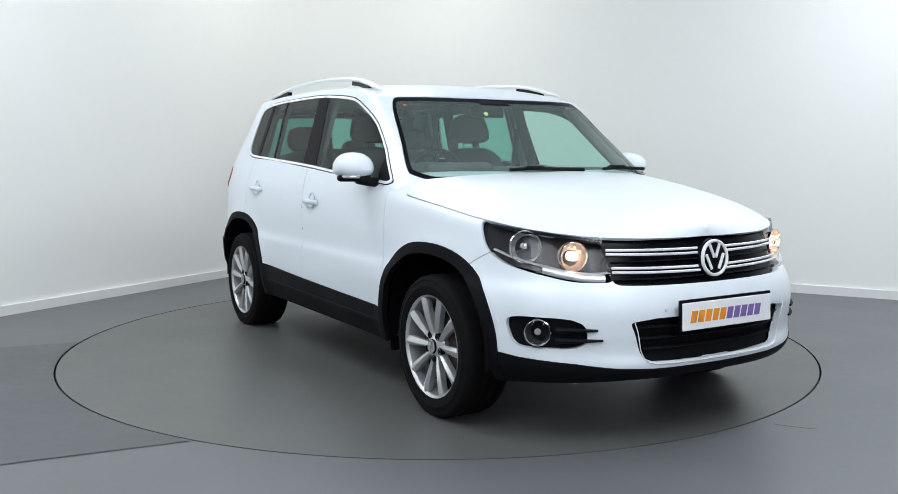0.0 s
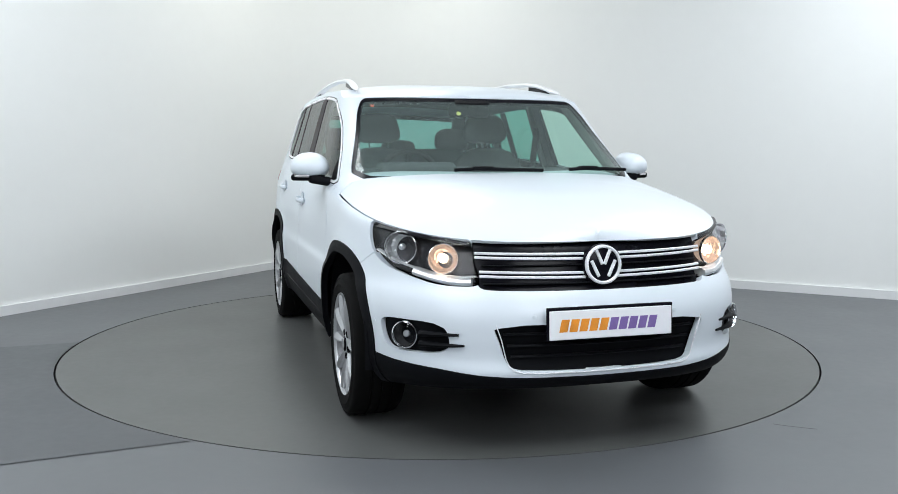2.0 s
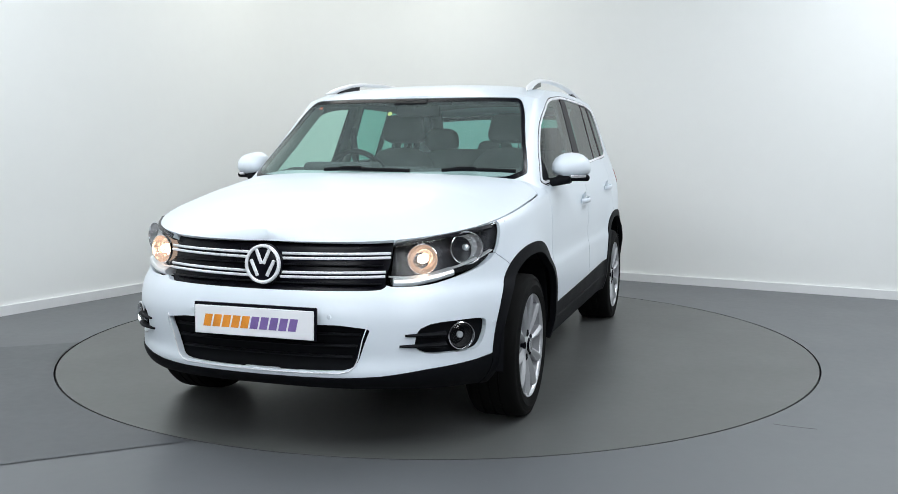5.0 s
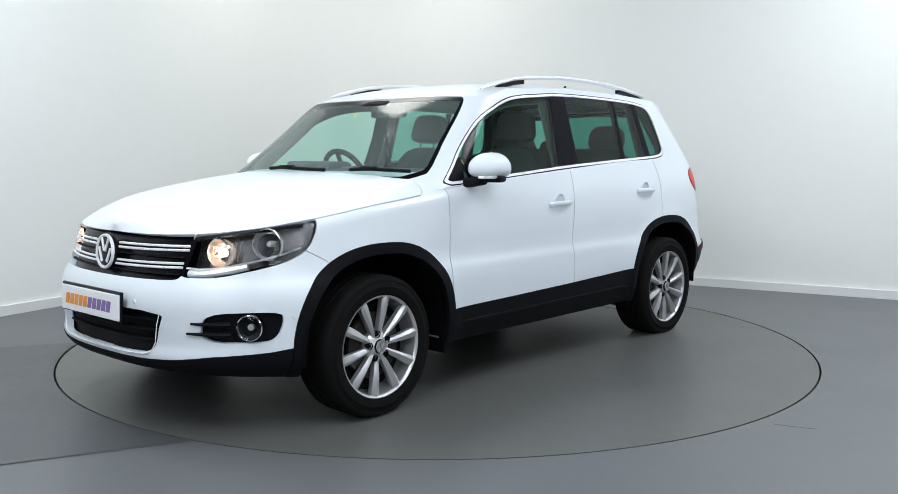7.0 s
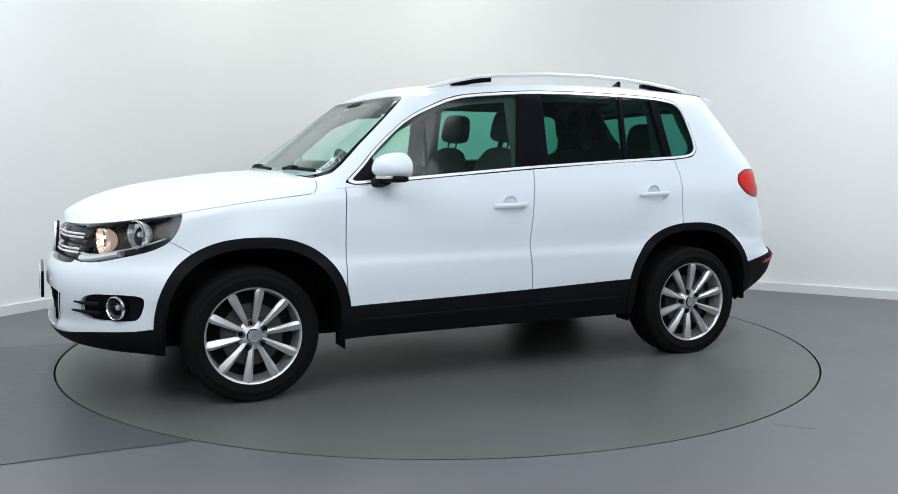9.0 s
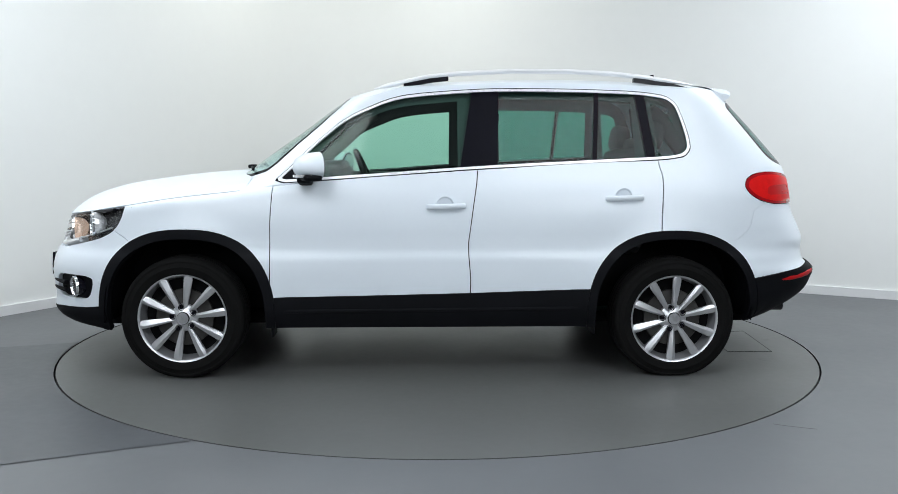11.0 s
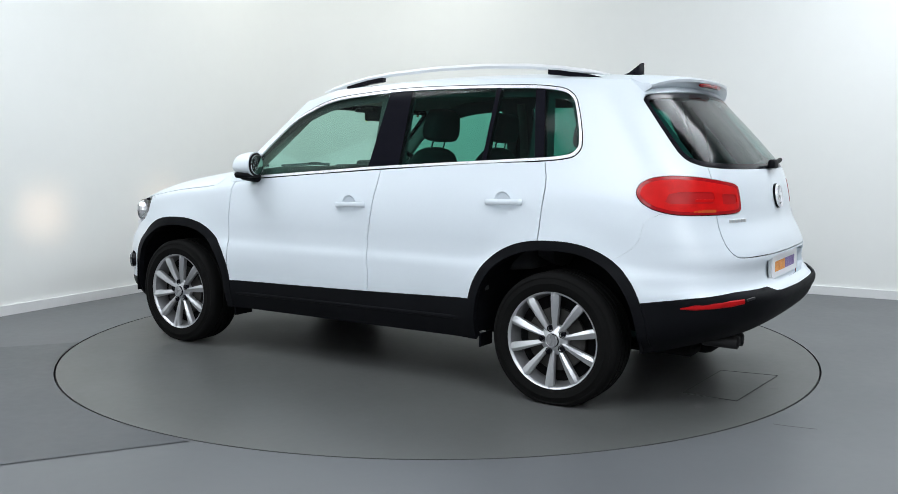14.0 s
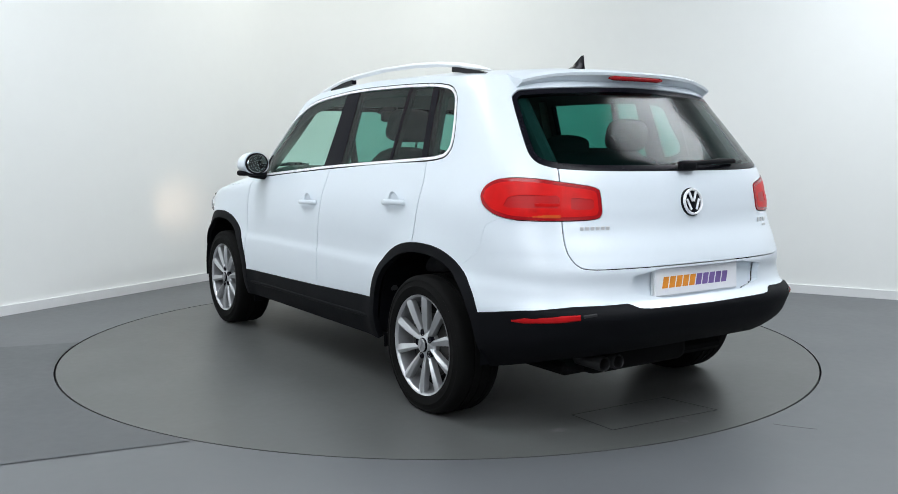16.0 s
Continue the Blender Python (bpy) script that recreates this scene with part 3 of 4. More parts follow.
def wheel(car, x, y, turn):
    side = 1 if x > 0 else -1
    m = Matrix.Translation((x, y, HUB_Z[y])) @ (Matrix.Identity(4) if side > 0 else pose(0, 0, 0, 0, 0, 180))
    w = new("wheel")
    w.parent = car
    w.matrix_basis = m @ pose(0, 0, 0, turn)
    tagged(w, "silver ten-spoke alloy wheel with black tyre")
    bm = lathe([(.2225, -.007), (.2195, -.030), (.209, -.075), (.205, -.20), (.212, -.20), (.2245, -.010)], Matrix.Identity(4), 72)
    part("rim_barrel", bm, BARREL, w, "silver inner rim barrel", True)
    bm = lathe([(.2225, -.007), (.2255, .0005), (.230, .0045), (.2335, .006), (.2345, .002), (.232, -.006), (.226, -.012)], Matrix.Identity(4), 72)
    part("rim", bm, ALLOY, w, "silver alloy rim", True)
    # Dark disc added behind the spokes, standing in for shade in the gaps.
    bm = lathe([(.02, -.075), (.213, -.085), (.213, -.09), (.02, -.09)], Matrix.Identity(4), 40)
    part("rim_back", bm, DARK, w)
    bm = lathe([(.03, -.05), (.150, -.05), (.152, -.053), (.152, -.068), (.03, -.07)], Matrix.Identity(4), 48)
    part("brake_disc", bm, DISC_METAL, w, "worn steel brake disc", True)
    prof = [(.229, -.215), (.262, -.228), (.300, -.225), (.320, -.212), (.330, -.195), (.334, -.175), (.334, -.165), (.327, -.163), (.327, -.157), (.334, -.155), (.335, -.125), (.335, -.118), (.328, -.116),
            (.328, -.110), (.335, -.108), (.335, -.075), (.328, -.073), (.328, -.067), (.334, -.065), (.334, -.03), (.331, -.012), (.322, .0), (.308, .006), (.302, .0065), (.299, .005),
            (.276, .010), (.273, .012), (.270, .0105), (.250, .010), (.236, .004), (.230, .000), (.226, -.01), (.222, -.1), (.224, -.2)]
    bm = lathe([(r - max(0, r - .29) * .22, d) for r, d in prof], Matrix.Identity(4), 96, close=True)
    inv = w.matrix_basis.inverted()
    for v in bm.verts:
        p = w.matrix_basis @ v.co
        if p.z < SOLE + .02:
            bulge = (SOLE + .02 - p.z) * .3
            p.z = SOLE + .020 * math.exp((p.z - SOLE - .02) / .020)
            p.x += side * bulge * (1 if v.co.x > -.1 else -1)
        v.co = inv @ p
    part("tyre", bm, RUBBER, w, "black rubber tyre with sidewall lettering ridges", True)
    data = None
    for i in range(10):
        a = i / 10 * 360
        if data is None:
            bm = bmesh.new()
            rows = []
            for r, half, top, ridge in ((.036, .0105, -.020, .004), (.065, .0120, -.018, .007), (.095, .0140, -.014, .009), (.135, .0175, -.009, .011),
                                        (.175, .0210, -.006, .011), (.206, .0232, -.004, .009), (.222, .0205, -.002, .006), (.2295, .0120, .000, .003)):
                rows.append([bm.verts.new(c) for c in ((top - .030, -half * .80, r), (top - .008, -half, r), (top, -half * .96, r), (top + ridge, -half * .30, r), (top + ridge * .9, -half * .12, r), (top - .002, half * .94, r), (top - .010, half, r), (top - .030, half * .80, r))])
            for p, q in zip(rows, rows[1:]):
                for c in range(7):
                    bm.faces.new((p[c], p[c + 1], q[c + 1], q[c]))
            bm.faces.new(rows[-1])
            ob = part("spoke", bm, ALLOY, w, "", True, 22)
            data = ob.data
        else:
            ob = new("spoke", data)
            ob.parent = w
        ob.matrix_basis = pose(0, 0, 0, a)
    bm = lathe([(.074, -.06), (.072, -.030), (.064, -.022), (.045, -.014), (.034, -.008), (.034, -.012), (.0, -.012)], Matrix.Identity(4), 40)
    part("hub", bm, ALLOY, w, "silver hub", True)
    bm = lathe([(.034, -.012), (.033, -.003), (.029, .001), (.0, .002)], Matrix.Identity(4), 32)
    cap_ob = part("hub_cap", bm, GLOSS, w, "black hub cap with silver emblem", True)
    bm = lathe([(.031, .0015), (.0298, .0032), (.0285, .002)], Matrix.Identity(4), 32)
    part("emblem_ring", bm, BARREL, cap_ob, "", True)
    bm = bmesh.new()
    for sy, sz, ang in ((-.008, .006, 20), (.008, .006, -20), (-.006, -.006, -20), (.006, -.006, 20)):
        block(.004, .0036, .034, pose(.003, sy, sz, ang), .001, 1, bm)
    part("emblem", bm, BARREL, cap_ob)
    data = None
    for i in range(5):
        if data is None:
            bm = lathe([(.016, -.03), (.016, -.010), (.0135, -.009), (.0125, -.02), (.0095, -.021), (.0085, -.012), (.0, -.011)], pose(0, 0, .057), 16)
            ob = part("wheel_bolt", bm, GLOSS, w, "dark bolt hole", True)
            data = ob.data
        else:
            ob = new("wheel_bolt", data)
            ob.parent = w
        ob.matrix_basis = pose(0, 0, 0, 18 + i * 72)


def spot(x, z, ahead=0.0):
    """The nose's surface at x and height z, moved ahead."""
    q = np.linspace(0, 1, 300)
    xs, ys = outline(z, q)
    return Vector((x, float(np.interp(abs(x), xs, ys)) - ahead, z))


def rear_spot(x, z, out=0.0):
    q = np.linspace(2, 3, 300)
    xs, ys = outline(z, q)
    return Vector((x, float(np.interp(abs(x), xs[::-1], ys[::-1])) + out, z))


def strip(points, profile, mat, parent, name, label=""):
    return part(name, sweep([tuple(p) for p in points], profile), mat, parent, label, True)


def emblem(car, centre, r, tilt):
    """A round emblem: silver ring and slanted bars on a dark disc."""
    m = Matrix.Translation(centre) @ tilt @ pose(0, 0, 0, 0, 0, 90)
    base = part("badge", lathe([(r * 1.06, -.012), (r * 1.06, .0), (r * .9, .006), (.0, .006)], m, 48), GLOSS, car, "round dark badge with silver ring and bars", True)
    part("badge_ring", lathe([(r, .002), (r * .98, .012), (r * .90, .014), (r * .84, .011), (r * .82, .002)], m, 48), BRIGHT, base, "silver ring", True)
    for y, z, a, h in ((-.24, .38, 24, .95), (.24, .38, -24, .95), (-.5, -.2, 26, 1.05), (.5, -.2, -26, 1.05)):
        part("badge_bar", block(.008, r * .17, r * h * .86, m @ pose(.008, y * r * .92, z * r, a), .002, 1), BRIGHT, base)


def plate(car, centre, tilt, frame_mat, w=.52, h=.112):
    """A plate with a dark surround; its print is shown as plain slanted bars."""
    m = Matrix.Translation(centre) @ tilt
    holder = part("number_plate", block(w + .016, .014, h + .018, m @ pose(0, .004, .003), .004), frame_mat, car, "white plate with orange and purple bars")
    part("plate_face", block(w, .008, h, m @ pose(0, -.006, 0), .003), PLATE, holder, "white plate")
    x0, step = -.205, .0415
    for i in range(10):
        mat = ORANGE if i < 5 else PURPLE
        bm = bmesh.new()
        hh, ww, sl = .048, .033, .011
        pts = [(-ww / 2, -hh / 2), (ww / 2, -hh / 2), (ww / 2 + sl, hh / 2), (-ww / 2 + sl, hh / 2)]
        vs = [bm.verts.new(m @ Vector((x0 + i * step + a, -.0115, b - .002))) for a, b in pts]
        vb = [bm.verts.new(m @ Vector((x0 + i * step + a, -.009, b - .002))) for a, b in pts]
        bm.faces.new(vs)
        for k in range(4):
            bm.faces.new((vs[k], vs[(k + 1) % 4], vb[(k + 1) % 4], vb[k]))
        part("print_bar", bm, mat, holder)


def front_details(car):
    sq = oval(.004, .0055, 8)
    for z0, z1 in ((.779, .784), (.760, .768), (.706, .714), (.689, .697)):
        for sgn in (1, -1):
            pts = [spot(sgn * x, z0 + (z1 - z0) * (x / .5) ** 1.5, -.006) for x in np.linspace(.07, .495 if z0 > .75 else .483, 14)]
            strip(pts, sq, BRIGHT, car, "grille_bar", "chrome grille bar")
    for z in (.736, .667):
        pts = [spot(x, z, -.018) for x in np.linspace(-.47, .47, 25)]
        strip(pts, oval(.01, .003, 8), CLAD, car, "grille_slat")
    emblem(car, spot(0, .737, .012), .078, pose(0, 0, 0, -5, 0, 0) @ pose(0, 0, 0, 0, 0, 180))
    plate(car, spot(0, .520, .024), pose(0, 0, 0, -2, 0, 0), GLOSS)
    # lower grille: slats and chrome surround
    for z in (.478, .432, .388):
        w = .36 + (z - .34) * .35
        pts = [spot(x, z, -.028) for x in np.linspace(-w, w, 25)]
        strip(pts, oval(.012, .006, 8), CLAD, car, "lower_grille_slat")
    edge = [(.445, .518), (.425, .462), (.405, .385), (.392, .355), (.37, .338), (.34, .331), (.25, .328), (.12, .326), (0, .326)]
    pts = [spot(x, z, .003) for x, z in edge] + [spot(-x, z, .003) for x, z in edge[-2::-1]]
    strip(pts, oval(.002, .0022, 8), BRIGHT, car, "lower_grille_trim", "thin chrome grille surround")
    for sgn in (1, -1):
        # fog lamp
        c = spot(sgn * .745, .457, 0)
        face = pose(0, 0, 0, 0, 0, sgn * 37) @ pose(0, 0, 0, 0, 0, -90)
        m = Matrix.Translation(c) @ face
        body = part("fog_light", lathe([(.05, -.05), (.052, .0), (.048, .002)], m, 32), GLOSS, car, "round fog light with chrome ring", True)
        part("fog_light_ring", lathe([(.056, -.004), (.055, .008), (.051, .010), (.047, .004), (.047, -.004)], m, 40), CHROME, body, "chrome ring", True)
        part("fog_light_bowl", lathe([(.047, .0), (.042, -.02), (.025, -.035), (.0, -.04)], m, 32), ALLOY_IN, body, "", True)
        part("fog_light_bulb", lathe([(.014, -.036), (.014, -.012), (.010, -.008), (.0, -.007)], m, 16), BULB_OFF, body, "", True)
        part("fog_light_glass", lathe([(.047, .0), (.030, .006), (.0, .008)], m, 32), LENS, body, "", True)
        for z, x1 in ((.476, .575), (.434, .555)):
            pts = [spot(sgn * x, z - (x - .56) * .03, .004) for x in np.linspace(x1, .70, 8)]
            bm = sweep([(*p, k) for p, k in zip([tuple(p) for p in pts], np.linspace(.35, 1, 8))], oval(.016, .013, 8))
            part("fog_fin", bm, CLAD, car, "black fin", True)
        part("parking_sensor", lathe([(.009, -.002), (.009, .002), (.0, .003)], Matrix.Translation(spot(sgn * .30, .548, .001)) @ pose(0, 0, 0, 0, 0, -90), 16), PAINT, car, "small round parking sensor", True)
        p = spot(sgn * .835, .49, 0)
        part("parking_sensor", lathe([(.009, -.002), (.009, .002), (.0, .003)], Matrix.Translation(p) @ pose(0, 0, 0, 0, 0, -90 + sgn * 62), 16), PAINT, car, "small round parking sensor", True)
        headlight(car, sgn)


def headlight(car, sgn):
    """Housing with two round reflectors, the inner one lit."""
    g = np.zeros((9, 16, 4))
    for i, t in enumerate(np.linspace(0, 1, 9)):
        for j, u in enumerate(np.linspace(0, 1, 16)):
            x = .485 + (.815 - .485) * u
            z0 = np.interp(x, [.47, .55, .65, .75, .835], [.655, .655, .672, .705, .74])
            z1 = np.interp(x, [.47, .55, .65, .75, .835], [.815, .83, .85, .87, .885])
            p = spot(x, z0 + (z1 - z0) * t, -.098 + .034 * u)
            g[i, j] = (p.x - .012, p.y, p.z, 0)
    skin = Skin(g, "h")
    base = panel("headlight", [skin], ("h",), HOUSING, car, "headlight with two round reflectors, inner one lit", flip=sgn < 0, rim=-.028)
    def facing(x, z, back, yaw):
        p = spot(sgn * x, z, -back)
        return Matrix.Translation(p) @ pose(0, 0, 0, 0, 0, sgn * yaw) @ pose(0, 0, 0, 0, 0, -90)
    for x, z, r, yaw, lit in ((.595, .758, .058, 14, True), (.725, .792, .064, 26, False)):
        m = facing(x, z, .045, yaw)
        part("reflector", lathe([(r, .03), (r * 1.04, .028), (r * 1.0, .0), (r * .93, -.014), (r * .80, -.028), (r * .58, -.040), (r * .34, -.047), (.008, -.050)], m, 14), GLOWING if lit else FACET, base, "chrome reflector bowl", False)
        part("reflector_ring", lathe([(r * .99, .026), (r * 1.01, .031), (r * 1.05, .030), (r * 1.06, .02)], m, 40), CHROME, base, "silver ring", True)
        if lit:
            beam = m @ pose(0, 0, 0, 0, 0, sgn * -yaw) @ pose(0, 0, 0, 0, 2.4, 0)
            # Dark tube added round the emitter to shape its light into a beam.
            part("bulb_tube", lathe([(.0095, -.014), (.0095, .034), (.0085, .034), (.0085, -.014)], beam, 20), DARK, base, "dark tube added to narrow the beam", True)
            part("filament", lathe([(.006, -.0125), (.005, -.012), (.0, -.0118)], beam, 14), BEAM, base, "lit filament")
            part("bulb_collar", lathe([(.0098, .030), (.016, .028), (.019, .015), (.019, -.012), (.0098, -.012)], beam, 20, close=True), BULB, base, "glowing bulb", True)
        else:
          part("bulb", lathe([(.012, -.03), (.015, .0), (.011, .012), (.0, .015)], m, 20), BULB if lit else BULB_OFF, base, "glowing bulb" if lit else "unlit bulb", True)
    pts = [spot(sgn * x, z, -.022) for x, z in ((.49, .694), (.54, .690), (.60, .694), (.66, .706), (.72, .726), (.77, .750), (.80, .775))]
    strip(pts, oval(.012, .004, 8), SATIN, base, "light_strip", "silver strip")
    pts = [spot(sgn * x, z, -.03) for x, z in ((.505, .673), (.53, .672), (.58, .675), (.64, .688), (.69, .704))]
    strip(pts, oval(.030, .018, 10), SATIN, base, "indicator_strip", "ribbed clear indicator")
    pts = [spot(sgn * x, z, -.02) for x, z in ((.50, .812), (.56, .824), (.64, .838), (.72, .852), (.79, .868))]
    strip(pts, oval(.018, .010, 8), GLOSS, base, "brow", "black brow")


def mirrors(car):
    for sgn in (1, -1):
        bm = bmesh.new()
        rings = []
        # shell: half ellipsoid with a flat back
        n, k = 9, 20
        for i in range(n):
            t = i / (n - 1)
            rr = max(0, 1 - t ** 2.4) ** .45 if t < 1 else 0
            row = []
            for j in range(k):
                a = j / k * math.tau
                ex, ez = math.cos(a), math.sin(a)
                px = .103 * rr * math.copysign(abs(ex) ** .92, ex)
                pz = .084 * rr * math.copysign(abs(ez) ** .9, ez)
                if pz < 0:
                    pz *= .62
                row.append(bm.verts.new((sgn * (.938 + px - .012 * t), -.560 - .140 * t, 1.090 + pz)) if rr > 0 or j == 0 else row[0])
            rings.append(row)
        for p, q in zip(rings, rings[1:]):
            for j in range(k):
                f = [p[j], p[(j + 1) % k], q[(j + 1) % k], q[j]]
                u = []
                for v in f:
                    if v not in u:
                        u.append(v)
                if len(u) > 2:
                    bm.faces.new(u)
        bm.faces.new(rings[0][::-1])
        base = part("door_mirror", bm, PAINT, car, "white door mirror with black underside", True, 50)
        part("mirror_underside", block(.165, .095, .034, pose(sgn * .938, -.612, 1.044), .015, 3), CLAD, base, "black underside", True)
        turn = Matrix.Translation((sgn * .955, -.61, 0)) @ pose(0, 0, 0, 0, 0, sgn * 20) @ Matrix.Translation((-sgn * .955, .61, 0))
        for ob in (base, *base.children):
            ob.data.transform(turn)
        part("mirror_arm", block(.15, .075, .046, pose(sgn * .865, -.65, 1.026, 0, sgn * -10, 0), .016, 3), CLAD, base, "black arm", True)
        part("mirror_indicator", sweep([(sgn * x, y, 1.052) for x, y in ((.945, -.700), (.972, -.688), (.998, -.664), (1.012, -.632), (1.014, -.60))], oval(.004, .007, 8)), FACET, base, "clear indicator strip", True)
        for name, mat, text, a, b, y in (("mirror_bezel", CLAD, "black bezel", .097, .066, -.553), ("mirror_glass", MIRROR, "mirror glass", .085, .056, -.550)):
            face = Matrix.Translation((sgn * .938, y, 1.102)) @ Matrix.Diagonal((a * .95, 1, b, 1)) @ pose(0, 0, 0, 0, 0, 90)
            part(name, lathe([(1, -.012), (1, -.002), (.96, .0), (.02, .0)], face, 32), mat, base, text).data.transform(turn)


def handles(car):
    for sgn in (1, -1):
        for y, z, x in ((.085, .893, .877), (1.03, .936, .869)):
            pts = [(sgn * (x + d), y + t, z + t * .03) for t, d in ((-.098, .004), (-.085, .020), (-.05, .030), (0, .033), (.05, .030), (.085, .020), (.098, .004))]
            base = part("door_handle", sweep(pts, oval(.007, .014, 10)), PAINT, car, "white door handle over a round recess", True)
            part("handle_recess", lathe([(.046, .002), (.043, .0015), (.036, -.004), (.0, -.006)], Matrix.Translation((sgn * (x + .0035), y - .005, z + .006)) @ (pose(0, 0, 0, 0, 7, 0) if sgn > 0 else pose(0, 0, 0, 0, -7, 180)), 28), PAINT, base, "", True)


def sills(car):
    for sgn in (1, -1):
        part("sill_step", sweep([(sgn * x, y, z) for x, y, z in ((.893, -.80, .338), (.892, -.3, .342), (.892, .2, .346), (.895, .82, .35))], oval(.006, .010, 8)), CLAD, car, "raised line along the sill", True)


def rails(car):
    for sgn in (1, -1):
        path = [(.618, -.30, 1.522), (.612, -.24, 1.545), (.604, -.15, 1.572), (.595, 0, 1.603), (.588, .15, 1.620), (.582, .45, 1.636), (.582, .75, 1.636), (.586, 1.0, 1.624), (.592, 1.2, 1.602), (.60, 1.35, 1.575), (.606, 1.45, 1.550)]
        fine = []
        for i in range(len(path) - 1):
            for t in (0, .34, .67):
                fine.append([a + (b - a) * t for a, b in zip(path[i], path[i + 1])])
        fine.append(path[-1])
        n = len(fine)
        pts = [(sgn * p[0], p[1], p[2] - .006 - .012 * min(1, min(i, n - 1 - i) / 5), min(1, .25 + .75 * min(i, n - 1 - i) / 4)) for i, p in enumerate(fine)]
        base = part("roof_rail", sweep(pts, oval(.021, .013, 12)), RAIL, car, "silver roof rail with black feet", True)
        for a, b in ((-.14, .105), (1.125, 1.42)):
            q = []
            for y in np.linspace(a, b, 9):
                z = np.interp(y, [p[1] for p in path], [p[2] for p in path])
                x = np.interp(y, [p[1] for p in path], [p[0] for p in path])
                zr = float(roof_z(x, y)) - .022
                q.append((sgn * x, y, z - .026, zr))
            bm = bmesh.new()
            prev = None
            for x, y, zt, zb in q:
                zb = max(zb, zt - .026)
                row = [bm.verts.new(c) for c in ((x - .014, y, min(zb, zt)), (x + .014, y, min(zb, zt)), (x + .013, y, zt), (x - .013, y, zt))]
                if prev:
                    for c in range(4):
                        bm.faces.new((prev[c], prev[(c + 1) % 4], row[(c + 1) % 4], row[c]))
                else:
                    bm.faces.new(row)
                prev = row
            bm.faces.new(prev[::-1])
            part("rail_foot", bm, GLOSS, base, "black rail foot")


